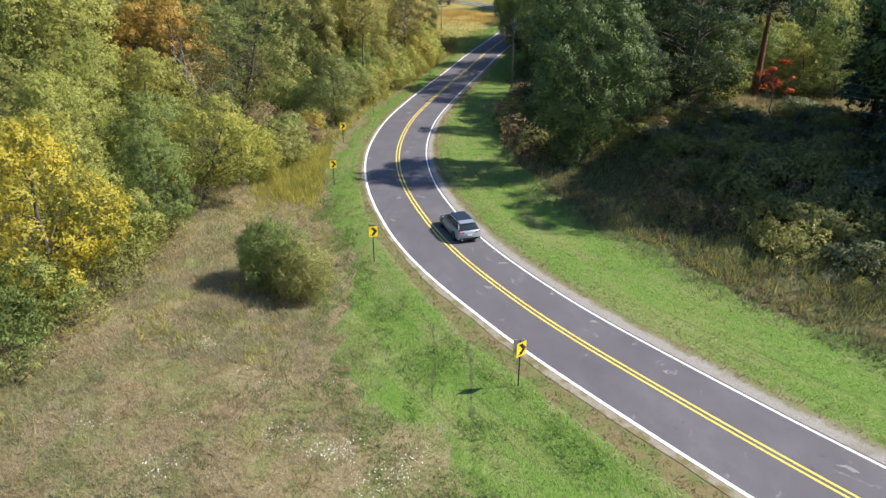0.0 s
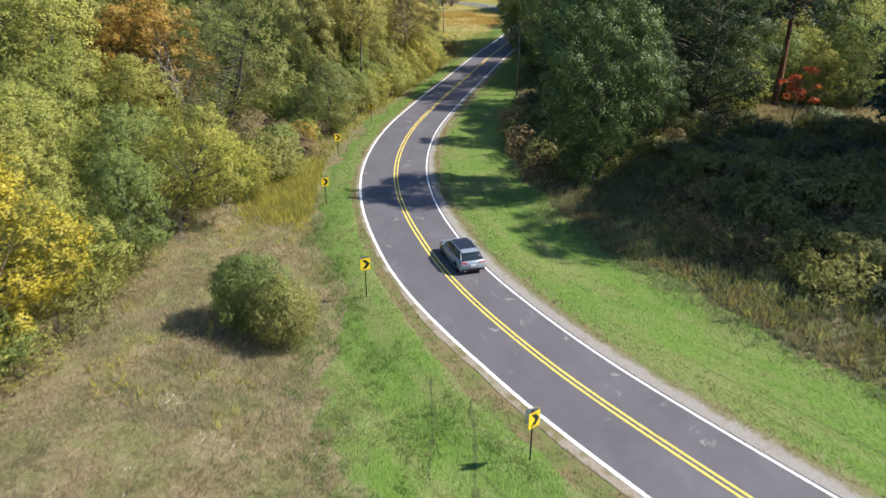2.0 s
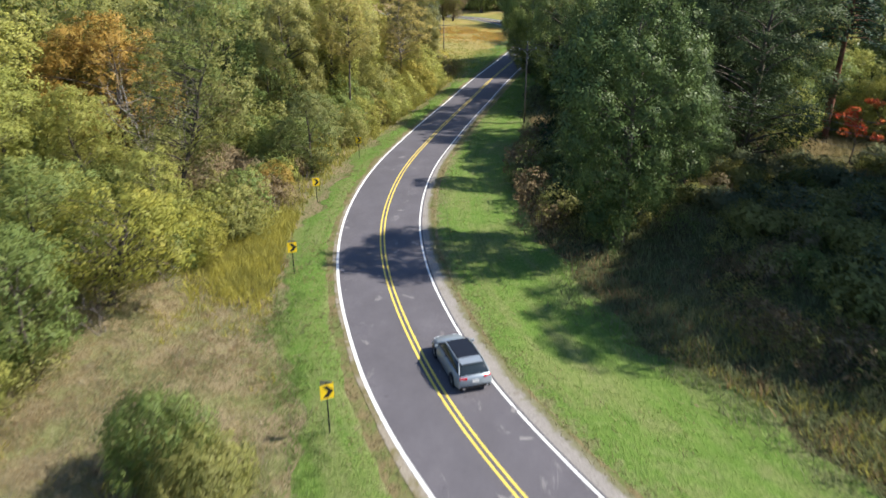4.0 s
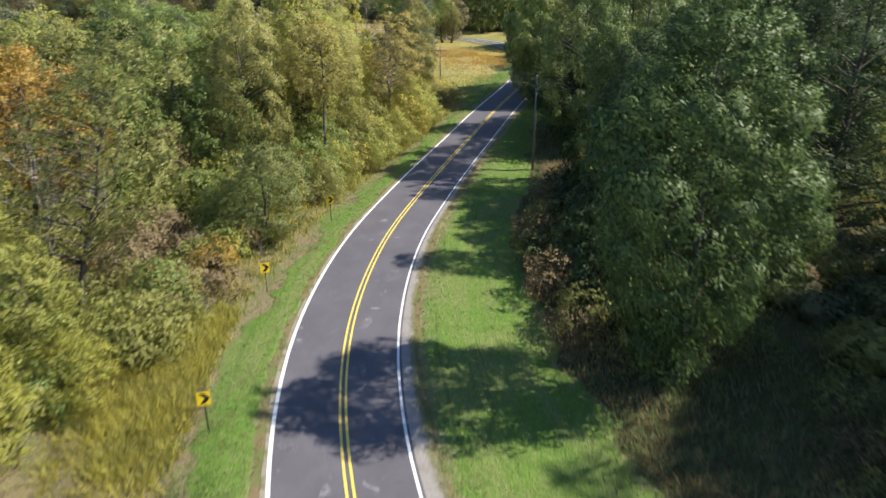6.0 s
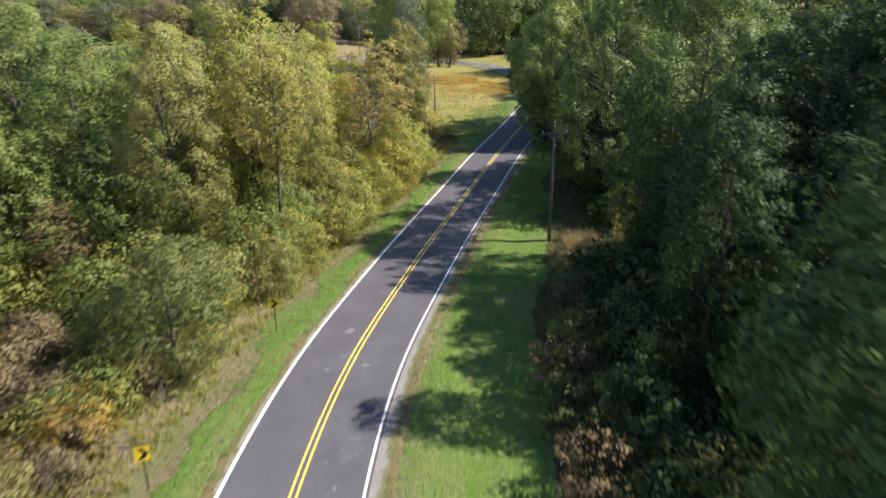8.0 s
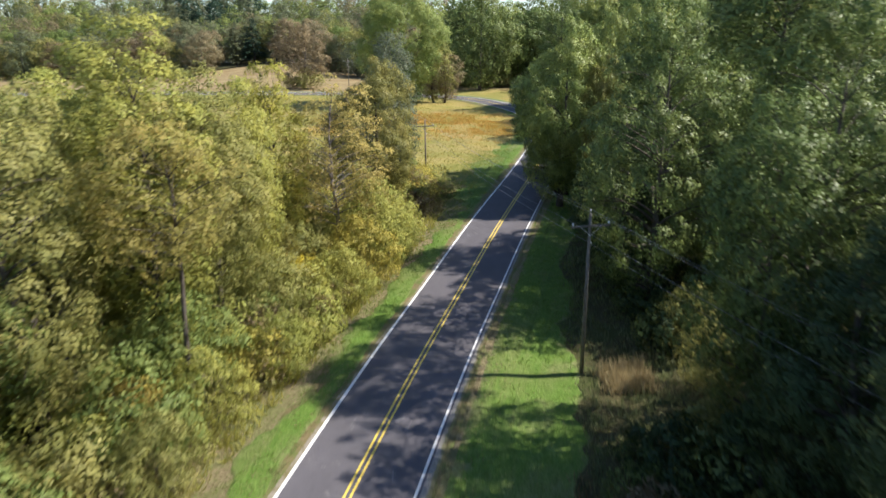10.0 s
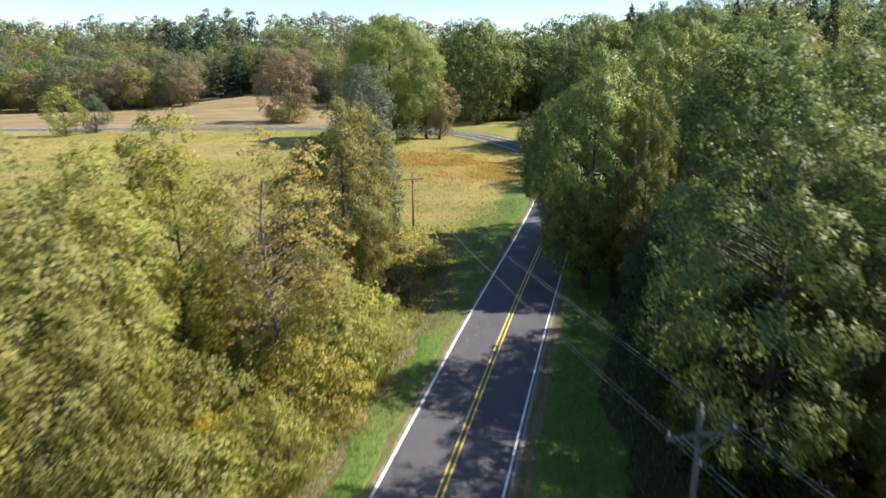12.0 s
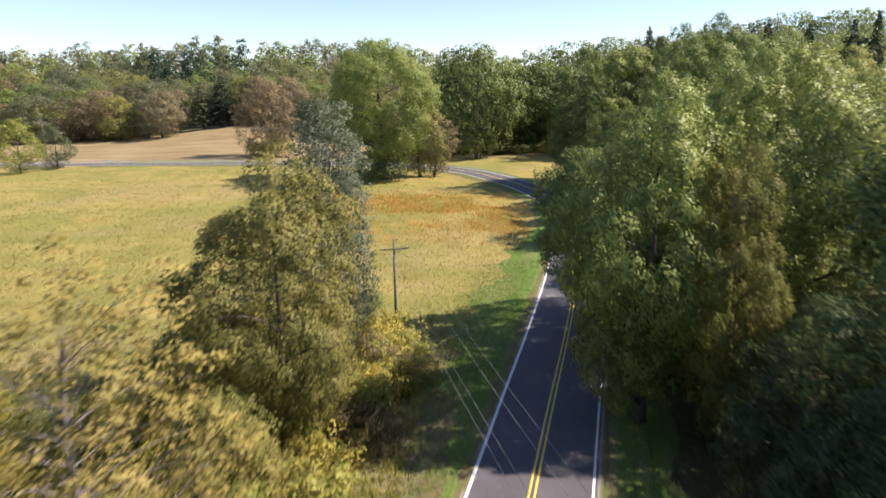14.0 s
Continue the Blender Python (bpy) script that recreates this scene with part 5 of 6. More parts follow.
# ---- the car ----
SILVER_PAINT = plain("silver_car_paint", (0.30, 0.345, 0.385), 0.32, 0.4, 0.04, 1.0)
PILLAR_PAINT = plain("dull_silver_pillar", (0.24, 0.275, 0.305), 0.6, 0.0, 0.05, 1.0, 0.2)
BLACK_GLOSS = plain("black_gloss_trim", (0.012, 0.012, 0.014), 0.12, 0.0, 0.1)
GLASS = plain("tinted_car_glass", (0.02, 0.028, 0.032), 0.06, 0.0, 0.1, specular=0.6)
RUBBER = plain("tyre_rubber", (0.02, 0.02, 0.02), 0.85)
ALLOY = plain("alloy_rim", (0.30, 0.30, 0.31), 0.3, 0.8)
TAIL = plain("red_lamp_glass", (0.55, 0.012, 0.02), 0.2, vary=0.1)
PLATE = plain("pale_plate", (0.7, 0.7, 0.68), 0.4)
EXHAUST = plain("bright_exhaust", (0.7, 0.7, 0.7), 0.2, 0.9)


def loft(stations, bm=None):
    """A closed body from rounded cross-sections: (along, half width at the foot, half width at the top, low, high, roundness)."""
    bm = bm or bmesh.new()
    rings = []
    for along, foot, head, low, high, rnd in stations:
        ring = []
        for s in (1, -1):
            side = [(foot * 0.90, low), (foot, low + 0.12 * (high - low)), (foot * 1.005, low + 0.45 * (high - low)), ((foot + head) / 2, low + 0.72 * (high - low)), (head, high - rnd), (head * 0.84, high)]
            ring += [(s * px, pz) for px, pz in (side if s > 0 else side[::-1])]
        rings.append([bm.verts.new((px, along, pz)) for px, pz in ring])
    n = len(rings[0])
    for a, b in zip(rings[:-1], rings[1:]):
        for k in range(n):
            bm.faces.new((a[k], a[(k + 1) % n], b[(k + 1) % n], b[k]))
    bm.faces.new(rings[0])
    bm.faces.new(rings[-1][::-1])
    return bm


def car(x, y, yaw, z):
    e = thing("car", pose(x, y, z, 0, 0, yaw), "silver estate car with a black panoramic roof and tinted glass", "car")
    part("body", loft([(-2.36, 0.80, 0.76, 0.42, 0.86, 0.05), (-2.28, 0.88, 0.82, 0.34, 1.00, 0.06), (-1.9, 0.92, 0.86, 0.27, 1.03, 0.06), (-1.2, 0.935, 0.87, 0.23, 1.00, 0.06), (0.0, 0.94, 0.87, 0.21, 0.97, 0.06), (1.0, 0.935, 0.86, 0.22, 0.95, 0.07),
                       (1.6, 0.925, 0.82, 0.25, 0.88, 0.08), (2.1, 0.88, 0.74, 0.28, 0.78, 0.08), (2.34, 0.74, 0.62, 0.34, 0.66, 0.06)]), SILVER_PAINT, e, "silver metallic bodywork", True)
    part("cabin", loft([(-2.22, 0.76, 0.70, 0.98, 1.06, 0.02), (-1.72, 0.80, 0.60, 0.96, 1.43, 0.05), (-1.0, 0.82, 0.63, 0.95, 1.465, 0.05), (0.0, 0.82, 0.64, 0.94, 1.47, 0.05), (0.45, 0.82, 0.62, 0.93, 1.42, 0.05), (1.30, 0.80, 0.70, 0.90, 0.97, 0.02)]), GLASS, e, "dark tinted side, front and rear glass", True)
    bm = bmesh.new()
    box(bm, (1.10, 1.75, 0.03), (0, -0.45, 1.475), bevel=0.012)
    part("roof_panel", bm, BLACK_GLOSS, e, "black glass roof panel")
    bm = bmesh.new()
    box(bm, (1.14, 0.55, 0.035), (0, -1.58, 1.45), Matrix.Rotation(radians(4), 4, "X"), 0.014)
    part("spoiler", bm, SILVER_PAINT, e, "silver roof spoiler")
    for s in (-1, 1):
        bm = bmesh.new()
        rod(bm, (s * 0.62, -1.75, 1.475), (s * 0.64, 0.35, 1.475), 0.022, sides=8)
        part("roof_rail", bm, SILVER_PAINT, e, "slim silver roof rail")
        for a, b in (((-2.12, 0.77, 1.04), (-1.66, 0.63, 1.42)), ((-0.15, 0.825, 0.98), (-0.15, 0.665, 1.44)), ((1.2, 0.80, 0.97), (0.42, 0.645, 1.42))):
            bm = bmesh.new()
            rod(bm, (s * a[1], a[0], a[2]), (s * b[1], b[0], b[2]), 0.045, 0.03, 8)
            part("pillar", bm, BLACK_GLOSS if a[0] == -0.15 else PILLAR_PAINT, e)
        bm = bmesh.new()
        box(bm, (0.40, 0.07, 0.10), (s * 0.62, -2.315, 0.90), Matrix.Rotation(radians(s * 10), 4, "Z"), 0.03)
        part("tail_light", bm, TAIL, e, "red tail light")
        bm = bmesh.new()
        box(bm, (0.36, 0.10, 0.10), (s * 0.56, 2.22, 0.66), Matrix.Rotation(radians(-s * 22), 4, "Z"), 0.03)
        part("headlight", bm, PORCELAIN, e, "clear headlight")
        bm = bmesh.new()
        box(bm, (0.20, 0.10, 0.13), (s * 1.00, 0.86, 1.02), bevel=0.035)
        part("mirror", bm, SILVER_PAINT, e, "door mirror")
        bm = bmesh.new()
        box(bm, (0.15, 0.10, 0.07), (s * 0.60, -2.34, 0.36), bevel=0.02)
        part("exhaust", bm, EXHAUST, e, "bright exhaust tip")
        for yy in (-1.42, 1.42):
            bm = bmesh.new()
            rod(bm, (s * 0.72, yy, 0.36), (s * 0.945, yy, 0.36), 0.40, 0.40, 24)
            part("wheel_arch", bm, BLACK_GLOSS, e, "black wheel arch")
            bm = bmesh.new()
            rod(bm, (s * 0.73, yy, 0.335), (s * 0.955, yy, 0.335), 0.335, 0.335, 24)
            bmesh.ops.bevel(bm, geom=[ed for ed in bm.edges if len(ed.link_faces) == 2 and abs(ed.calc_face_angle(0)) > 1.0], offset=0.03, segments=2, affect="EDGES")
            wheel = part("wheel", bm, RUBBER, e, "black tyre", True)
            bm = bmesh.new()
            rod(bm, (s * 0.93, yy, 0.335), (s * 0.962, yy, 0.335), 0.07, 0.06, 10)
            for k in range(5):
                a = k * 2 * math.pi / 5
                box(bm, (0.02, 0.055, 0.19), (s * 0.957, yy + math.sin(a) * 0.13, 0.335 + math.cos(a) * 0.13), Matrix.Rotation(-a, 4, "X"), 0.006)
            part("rim", bm, ALLOY, wheel, "five-spoke alloy rim")
    bm = bmesh.new()
    box(bm, (1.56, 0.14, 0.20), (0, -2.30, 0.40), bevel=0.04)
    part("rear_bumper", bm, BLACK_GLOSS, e, "black lower rear bumper")
    bm = bmesh.new()
    box(bm, (0.34, 0.02, 0.15), (0, -2.375, 0.72), bevel=0.005)
    part("number_plate", bm, PLATE, e, "plain pale plate")
    return e


car_at = int(np.argmin(np.hypot(ROAD[:700, 0] + 0.4, ROAD[:700, 1] - 47.2)))
cx, cy = ROAD[car_at] + ASIDE[car_at] * 1.62
car(cx, cy, -math.degrees(math.atan2(AHEAD[car_at, 0], AHEAD[car_at, 1])), float(ROAD_Z[car_at]) - 0.02)

# ---- the turnout beyond the far bend ----
turn_ids = np.where((ROAD[:, 1] > 252) & (ROAD[:, 1] < 304))[0]
first_id, last_id = int(turn_ids[0]), int(turn_ids[-1])


def turnout_width(i):
    u = (i - first_id) / (last_id - first_id)
    return half_right(first_id) + 0.2 + 9.0 * math.sin(math.pi * min(1, max(0, u))) ** 0.7


strip("turnout", lambda i: half_right(i) + 0.16, turnout_width, 0.03, GRAVEL, "pale gravel turnout at the outside of the far bend", "gravel", first_id, last_id, 8, True)

# ---- wheel ruts in the mown verge ----
RUT = plain("pressed_dark_grass", (0.078, 0.105, 0.036), 0.95, vary=0.45, scale=2.2, specular=0.15)
rut_rng = np.random.default_rng(8)
for x0, y0, y1 in [(-0.43, 26.2, 33.6), (1.38, 24.2, 31.8)]:
    along = np.arange(y0, y1, 0.12)
    mid_x = x0 + 0.06 * np.sin(along * 1.1 + x0) + np.cumsum(rut_rng.normal(size=len(along)) * 0.008)
    half = np.clip(0.07 + 0.05 * np.sin(along * 2.7 + x0) + rut_rng.normal(size=len(along)) * 0.03, 0.012, 0.2) * np.minimum(1, np.minimum(along - y0 + 0.05, y1 - along))
    sides = [np.column_stack([mid_x + k * half, along, lie(mid_x + k * half, along) + 0.05]) for k in (-1, 1)]
    v = np.stack(sides, 1).reshape(-1, 3)
    k = np.arange(len(along) - 1)[:, None] * 2
    tagged(put("wheel_rut", arrays("wheel_rut", v, k + np.array([0, 1, 3, 2])), RUT), "dark wheel rut pressed into the verge grass", "wheel rut", "wheel ruts", "structure")

# ---- pale scars on the asphalt ----
SCAR = plain("pale_scraped_asphalt", (0.215, 0.205, 0.205), 0.9, vary=0.25, scale=9.0, specular=0.2)
scar_rng = random.Random(11)
for y, d in [(20.5, 1.6), (27.5, 1.4), (32.5, 2.1), (36, 2.35), (41, 2.0), (43, 2.6), (48.5, 1.2), (51, -2.5), (64, 1.0), (74, 1.2), (38, -0.6), (88, 0.9)]:
    i = int(np.argmin(np.abs(ROAD[:700, 1] - y)))
    sx, sy = ROAD[i] + ASIDE[i] * d
    bm = bmesh.new()
    for k in range(scar_rng.randint(2, 4)):
        a, r = scar_rng.uniform(0, 6.28), scar_rng.uniform(0.2, 0.55)
        w = scar_rng.uniform(0.04, 0.11)
        z = 0.004 + 0.0006 * k
        pts = [(-0.3 * r, -w), (0.4 * r, -w * 1.2), (r, 0), (0.5 * r, w), (-0.25 * r, w * 0.8)]
        bm.faces.new([bm.verts.new((px * math.cos(a) - py * math.sin(a), px * math.sin(a) + py * math.cos(a), z)) for px, py in pts])
    ob = part("scar", bm, SCAR)
    ob.matrix_basis = pose(sx, sy, float(ROAD_Z[i]) - 0.012 * abs(d))
    tagged(ob, "pale scraped scar in the road asphalt", "road scar", "road scars", "structure")

# ---- grass, weeds and flowers ----
MEADOW = foliage("meadow_blades", (0.40, 0.325, 0.175), (0.295, 0.275, 0.125), (0.27, 0.215, 0.12), 0.8, 0.55, 0.22)
MEADOW_PALE = foliage("pale_meadow_blades", (0.460, 0.410, 0.290), (0.380, 0.335, 0.220), (0.280, 0.235, 0.160), 0.8, 0.55, 0.3)
LAWN_BLADES = foliage("lawn_blades", (0.138, 0.228, 0.038), (0.195, 0.275, 0.058), (0.092, 0.155, 0.028), 0.7, 0.5, 0.5)
GOLDENROD = foliage("goldenrod_blades", (0.389, 0.364, 0.095), (0.490, 0.440, 0.095), (0.242, 0.242, 0.073), 0.8, 0.5, 0.4)
FIELD_BLADES = foliage("golden_field_blades", (0.385, 0.335, 0.098), (0.320, 0.312, 0.088), (0.30, 0.252, 0.080), 0.8, 0.5, 0.09, contrast=0.2)
ORANGE_BLADES = foliage("orange_field_blades", (0.50, 0.300, 0.075), (0.46, 0.365, 0.085), (0.36, 0.230, 0.070), 0.8, 0.5, 0.2, contrast=0.2)
PETALS = plain("white_petals", (0.72, 0.72, 0.68), 0.8, vary=0.1)
grass_rng = np.random.default_rng(5)


def blades(name, x, y, per, low, high, width, spread, material, label, tilt=0.35):
    """Tufts of pointed blades at the given places, as one mesh."""
    n = len(x) * per
    bx = np.repeat(x, per) + grass_rng.normal(size=n) * spread
    by = np.repeat(y, per) + grass_rng.normal(size=n) * spread
    bz = lie(bx, by) + 0.02
    h = grass_rng.uniform(low, high, n) * np.repeat(grass_rng.uniform(0.6, 1.15, len(x)), per)
    a = grass_rng.uniform(0, 6.28, n)
    w = width * grass_rng.uniform(0.6, 1.4, n)
    foot = np.column_stack([bx, by, bz])
    side = np.column_stack([np.cos(a) * w, np.sin(a) * w, np.zeros(n)])
    tip = foot + np.column_stack([grass_rng.normal(size=n) * tilt * h, grass_rng.normal(size=n) * tilt * h, h])
    v = np.stack([foot - side, foot + side, tip], 1).reshape(-1, 3)
    return tagged(put(name, arrays(name, v, np.arange(3 * n).reshape(n, 3)), material), label, "grass", kind="stuff")


def places(count, x0, x1, y0, y1, keep):
    x, y = grass_rng.uniform(x0, x1, count), grass_rng.uniform(y0, y1, count)
    i, d = near_road(x, y)
    ok = keep(x, y, d, ROAD[i, 1])
    return x[ok], y[ok]


def ragged(x, y):
    return 1.3 * np.sin(x * 0.8 + y * 0.37) * np.sin(y * 0.63 + 1.0) + 0.7 * np.sin(x * 2.1 - y * 1.7)


def fuzzy(n, reach):
    return grass_rng.normal(size=n) * reach


def patchy(x, y, scale, seed):
    """Smooth uneven patches between about -1 and 1."""
    return (np.sin(x * scale + seed) * np.sin(y * scale * 1.13 + 2 * seed) + 0.7 * np.sin((x + y) * scale * 1.9 + 3 * seed) * np.sin((x - 0.6 * y) * scale * 1.6 + seed) + 0.5 * np.sin(x * scale * 4.1 + y * scale * 2.3 + seed) * np.sin(y * scale * 3.7 - x * scale * 1.1)) / 1.4


def meadow(count, keep, per, low, high, width, material, label, tilt=0.7, reach=1.3):
    core = lambda x, y: np.exp(-(np.maximum(0, -30 - x) + np.maximum(0, 12 - y)) / 9.0)
    x, y = places(int(count * 1.5), -56, 14, -14, 66, lambda x, y, d, s: (d < mown_left(s) + ragged(x, y) + fuzzy(len(x), reach)) & (d < -4.6) & keep(x, y) & (grass_rng.random(len(x)) < core(x, y)))
    blades("meadow_grass", x, y, per, low, high, width, 0.14, material, label, tilt)


MEADOW_GREEN = foliage("green_meadow_blades", (0.210, 0.238, 0.112), (0.273, 0.276, 0.146), (0.147, 0.165, 0.078), 0.8, 0.55, 0.5)
MEADOW_RED = foliage("russet_meadow_blades", (0.320, 0.220, 0.130), (0.360, 0.290, 0.170), (0.180, 0.130, 0.080), 0.8, 0.45, 0.5)
meadow(50000, lambda x, y: patchy(x, y, 0.5, 1.0) > -0.9, 5, 0.12, 0.38, 0.014, MEADOW, "dry brown-green meadow grass")
meadow(26000, lambda x, y: patchy(x, y, 0.33, 2.0) > 0.0, 5, 0.15, 0.45, 0.014, MEADOW_PALE, "pale dry seed heads in the meadow")
meadow(30000, lambda x, y: patchy(x, y, 0.42, 4.0) > 0.1, 5, 0.15, 0.42, 0.02, MEADOW_GREEN, "green weeds among the meadow grass", 0.7, 2.2)
meadow(26000, lambda x, y: patchy(x, y, 0.45, 7.0) > 0.1, 5, 0.15, 0.4, 0.016, MEADOW_RED, "reddish brown weeds in the meadow")
meadow(9000, lambda x, y: (patchy(x, y, 0.3, 9.0) > 0.45) & (x < -8), 5, 0.3, 0.75, 0.03, GOLDENROD, "yellow weeds in the meadow", 0.5)
LUSH_BLADES = foliage("lush_verge_blades", (0.190, 0.285, 0.075), (0.270, 0.335, 0.120), (0.110, 0.175, 0.050), 0.7, 0.5, 0.6)
DRY_BLADES = foliage("dry_lawn_blades", (0.300, 0.260, 0.140), (0.263, 0.238, 0.112), (0.200, 0.175, 0.090), 0.8, 0.55, 0.35)
x, y = places(60000, -16, 32, 14, 112, lambda x, y, d, s: (d > mown_left(s)) & (((d > 3.75) & (d < 4.1 + np.abs(fuzzy(len(x), 1.2)))) | ((d < -3.75) & (d > -4.3 - np.abs(fuzzy(len(x), 1.1))))))
blades("dry_verge_grass", x, y, 4, 0.05, 0.16, 0.028, 0.12, DRY_BLADES, "sparse dry grass along the road edges", 1.0)
x, y = places(9000, -16, 32, 14, 112, lambda x, y, d, s: (d > mown_left(s) - 1.5) & (d < mown_right(s) + 1.5) & (np.abs(d) > 5) & (np.sin(x * 0.6 + y * 0.25) * np.sin(y * 0.45 - x * 0.2) + 0.6 * np.sin(x * 1.7 + y * 1.3) > 0.25))
blades("dry_verge_grass", x, y, 4, 0.06, 0.17, 0.028, 0.15, DRY_BLADES, "dry patches in the mown grass", 1.0)
x, y = places(62000, -16, 32, 14, 112, lambda x, y, d, s: ((d > mown_left(s) - np.abs(fuzzy(len(x), 1.8))) & (d < np.where(y > 46, -3.85, -4.05) - np.abs(fuzzy(len(x), np.where(y > 46, 0.35, 0.9))))) | ((d > 4.9) & (d < mown_right(s) + 1.6 * grass_rng.random(len(x)))))
blades("lawn_grass", x, y, 3, 0.05, 0.14, 0.02, 0.12, LAWN_BLADES, "short mown green grass", 1.0)
x, y = places(30000, -14, 16, 16, 60, lambda x, y, d, s: (d > mown_left(s) - 1.0) & (d < -5.6) & (patchy(x * 1.6, y * 0.5, 0.9, 3.0) + 0.5 * patchy(x, y, 0.5, 8.0) > 0.15))
blades("lawn_tufts", x, y, 5, 0.12, 0.34, 0.02, 0.16, LUSH_BLADES, "longer pale green tufts in the verge grass", 0.8)
x, y = places(9000, -24, -3, 26, 44, lambda x, y, d, s: (d < mown_left(s) + 0.6 + fuzzy(len(x), 0.8)) & (np.hypot(x + 10, y - 38) < 9 + 2 * patchy(x, y, 0.6, 2.5)) & (patchy(x, y, 0.8, 1.7) > -0.1))
blades("meadow_grass", x, y, 3, 0.25, 0.6, 0.014, 0.25, MEADOW_PALE, "tall pale dry grass round the meadow bush", 0.45)
x, y = places(46000, -14, 34, 112, 190, lambda x, y, d, s: ((d > mown_left(s) - np.abs(fuzzy(len(x), 1.8))) & (d < -4.2)) | ((d > 4.2) & (d < mown_right(s) + 1.6 * grass_rng.random(len(x)))))
blades("lawn_grass", x, y, 3, 0.06, 0.2, 0.03, 0.15, LAWN_BLADES, "short mown green grass by the wood", 1.0)
x, y = places(6000, -19, -8, 52, 74, lambda x, y, d, s: (d < mown_left(s) - np.abs(fuzzy(len(x), 0.5))) & (d > mown_left(s) - 4.5 - fuzzy(len(x), 1.2)) & (y > 57 + fuzzy(len(x), 1.3)))
blades("goldenrod", x, y, 6, 0.45, 1.1, 0.04, 0.2, GOLDENROD, "yellow goldenrod beside the verge")
x, y = places(9000, -24, 2, 60, 165, lambda x, y, d, s: (d < mown_left(s)) & (d > mown_left(s) - 8))
blades("verge_weeds", x, y, 5, 0.4, 1.0, 0.05, 0.18, GOLDENROD, "tall yellow-green weeds at the wood edge")
RED_BLADES = foliage("russet_weed_blades", (0.300, 0.200, 0.100), (0.340, 0.270, 0.140), (0.140, 0.110, 0.060), 0.8, 0.4, 0.3)
x, y = places(9000, 6, 40, 24, 100, lambda x, y, d, s: (d > mown_right(s) - 0.6) & (d < mown_right(s) + 0.5 + 3.5 * grass_rng.random(len(x))))
blades("dry_weeds", x, y, 5, 0.3, 0.8, 0.035, 0.18, RED_BLADES, "russet and tan weeds along the mown edge", 0.5)
x, y = places(16000, 8, 42, 18, 60, lambda x, y, d, s: (d > mown_right(s) - 1.2 - np.abs(fuzzy(len(x), 0.8))) & (d < mown_right(s) + 1.0 + 5.0 * grass_rng.random(len(x))))
blades("bank_weeds", x, y, 5, 0.2, 0.55, 0.03, 0.2, MEADOW_GREEN, "green weeds at the foot of the brushy bank", 0.6)
x, y = places(7000, 8, 42, 18, 52, lambda x, y, d, s: (d > mown_right(s) - 0.4) & (d < mown_right(s) + 7.0) & (patchy(x, y, 0.5, 5.0) > 0.0))
blades("bank_weeds", x, y, 5, 0.3, 0.8, 0.03, 0.2, GOLDENROD, "yellow-green weeds on the brushy bank", 0.5)
x, y = places(9000, 34, 66, 73, 96, lambda x, y, d, s: (d > 20) & (patchy(x, y, 0.3, 6.0) > -0.6))
blades("clearing_grass", x, y, 5, 0.35, 0.9, 0.04, 0.25, MEADOW, "tall dry grass in the clearing behind the wood edge", 0.5)
TAN_BLADES = foliage("tan_grass_blades", (0.44, 0.36, 0.20), (0.38, 0.29, 0.15), (0.22, 0.17, 0.09), 0.8, 0.45, 0.3)
x, y = places(260, 12.0, 15, 107.6, 111, lambda x, y, d, s: (d > 10.2) & (patchy(x, y, 0.5, 3.0) > -0.5))
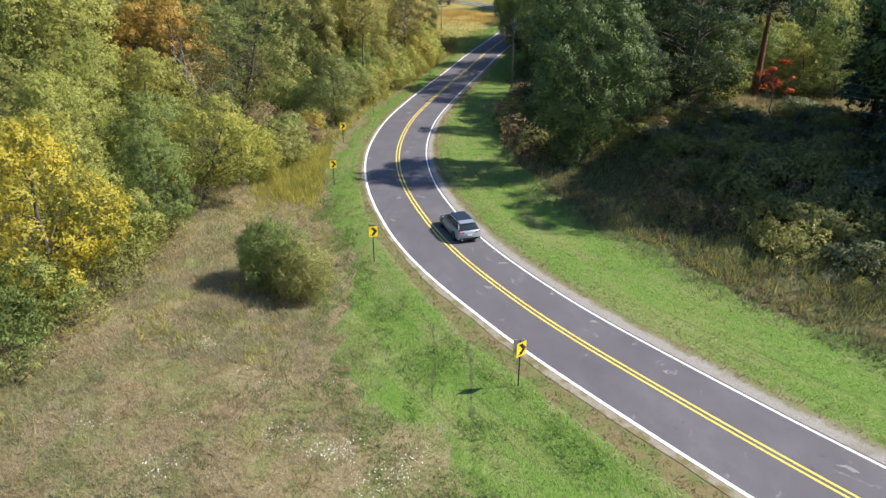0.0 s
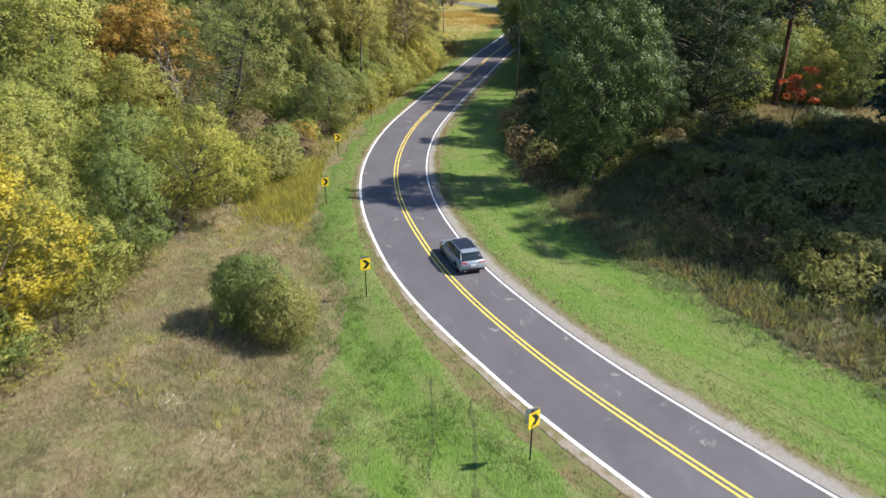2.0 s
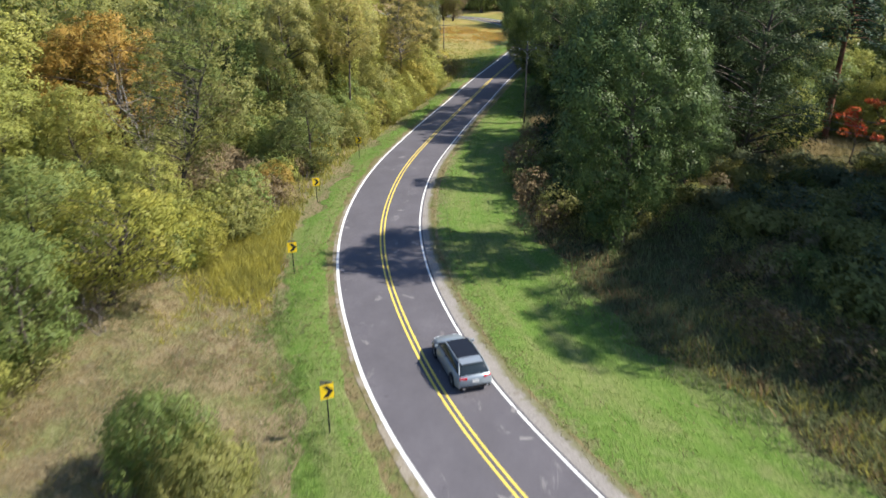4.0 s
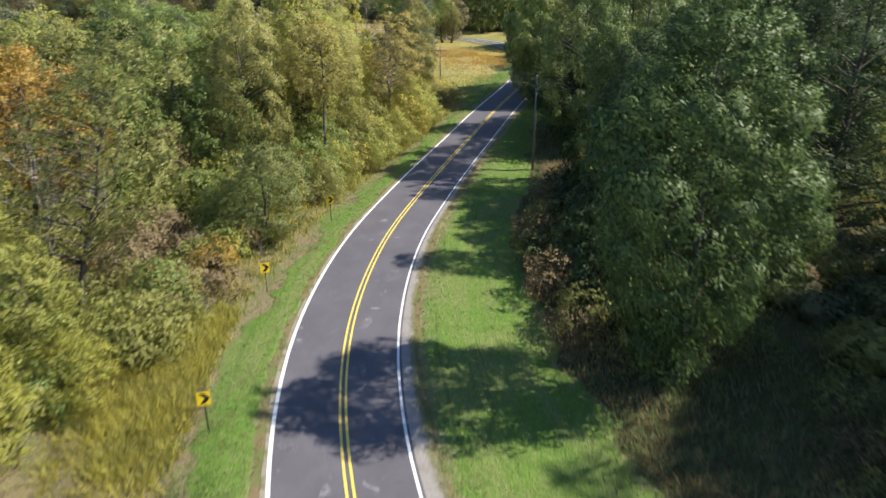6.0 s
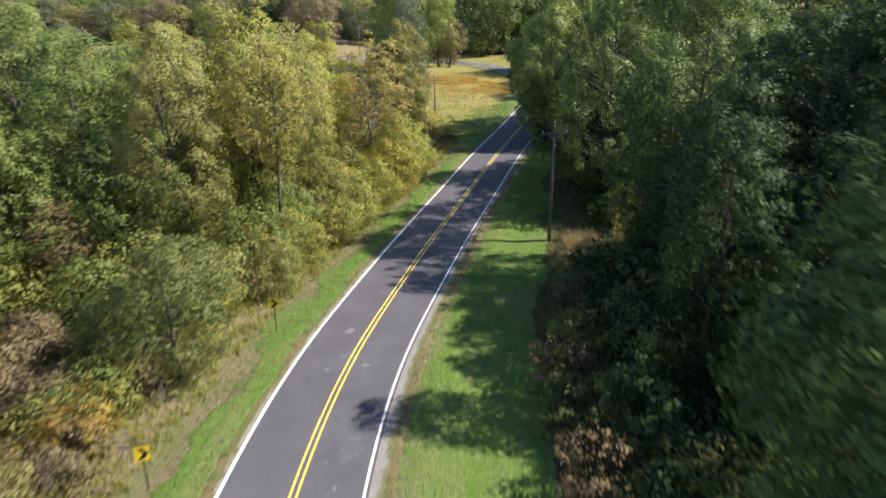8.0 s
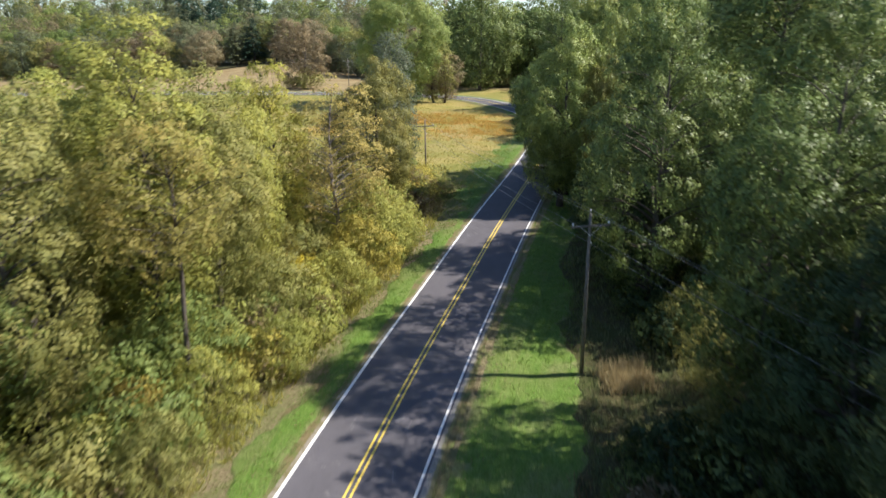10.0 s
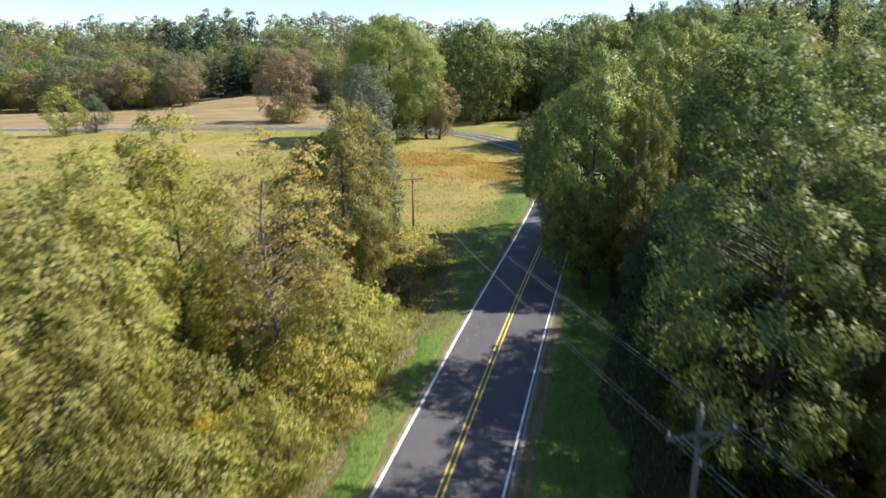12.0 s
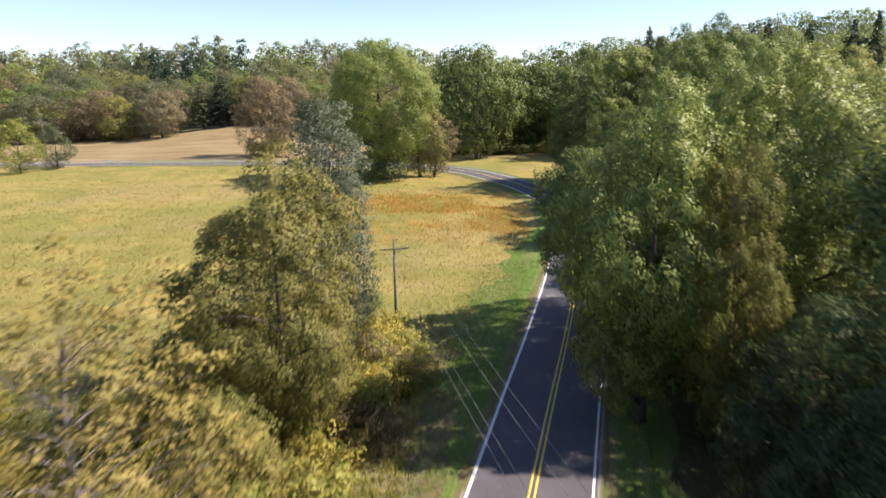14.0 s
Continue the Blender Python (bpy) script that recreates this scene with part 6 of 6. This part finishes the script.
blades("tan_grass", x, y, 7, 0.5, 1.3, 0.03, 0.2, TAN_BLADES, "tall tan grass beside the utility pole", 0.3)
x, y = places(16000, 6, 46, 28, 135, lambda x, y, d, s: (d > mown_right(s)) & (d < mown_right(s) + np.where(y < 72, 22, 9)))
blades("dry_grass", x, y, 5, 0.3, 0.8, 0.04, 0.18, MEADOW_GREEN, "tall green grass beyond the verge")
x, y = places(30000, -120, 26, 140, 296, lambda x, y, d, s: (d < -6.5) & (grass_rng.random(len(x)) < np.exp(-np.maximum(0, y - 200) / 70.0)) & (x > 10 - 0.75 * (y - 95)))
blades("field_grass", x, y, 4, 0.2, 0.55, 0.04, 0.5, FIELD_BLADES, "long golden field grass", 0.7)
x, y = places(9000, -26, 16, 196, 248, lambda x, y, d, s: (d < -7.5) & (np.abs(y - 222 + 0.25 * x) < 16 + fuzzy(len(x), 5)) & (patchy(x, y, 0.16, 2.0) + fuzzy(len(x), 0.3) > -0.05))
blades("field_grass", x, y, 5, 0.25, 0.6, 0.05, 0.5, ORANGE_BLADES, "orange-tinged long grass in the field's bend", 0.7)
x, y = places(80, -28, 2, 13, 34, lambda x, y, d, s: (d < mown_left(s) - 0.5) & (np.sin(x * 0.5 + 2) * np.sin(y * 0.55 + 1) > 0.15))
for ax, ay, many in [(-6.2, 23.4, 8), (-4.4, 22.2, 16), (-1.8, 21.2, 12), (-9, 27.5, 3), (-12.5, 31, 5), (-16, 24, 4), (-11, 21, 5), (-3, 20, 8)]:
    x, y = np.append(x, ax + grass_rng.normal(size=many) * 0.55), np.append(y, ay + grass_rng.normal(size=many) * 0.4)
n = len(x) * 9
fx, fy = np.repeat(x, 9) + grass_rng.normal(size=n) * 0.3, np.repeat(y, 9) + grass_rng.normal(size=n) * 0.3
fc = np.column_stack([fx, fy, lie(fx, fy) + grass_rng.uniform(0.35, 0.75, n)])
v, f, _ = leaf_cards(grass_rng, fc, np.tile([0.0, 0, 1.0], (n, 1)), 0.055, 0.8)
tagged(put("white_wildflowers", arrays("white_wildflowers", v, f), PETALS), "small white wildflowers in the meadow", "flowers", kind="stuff")
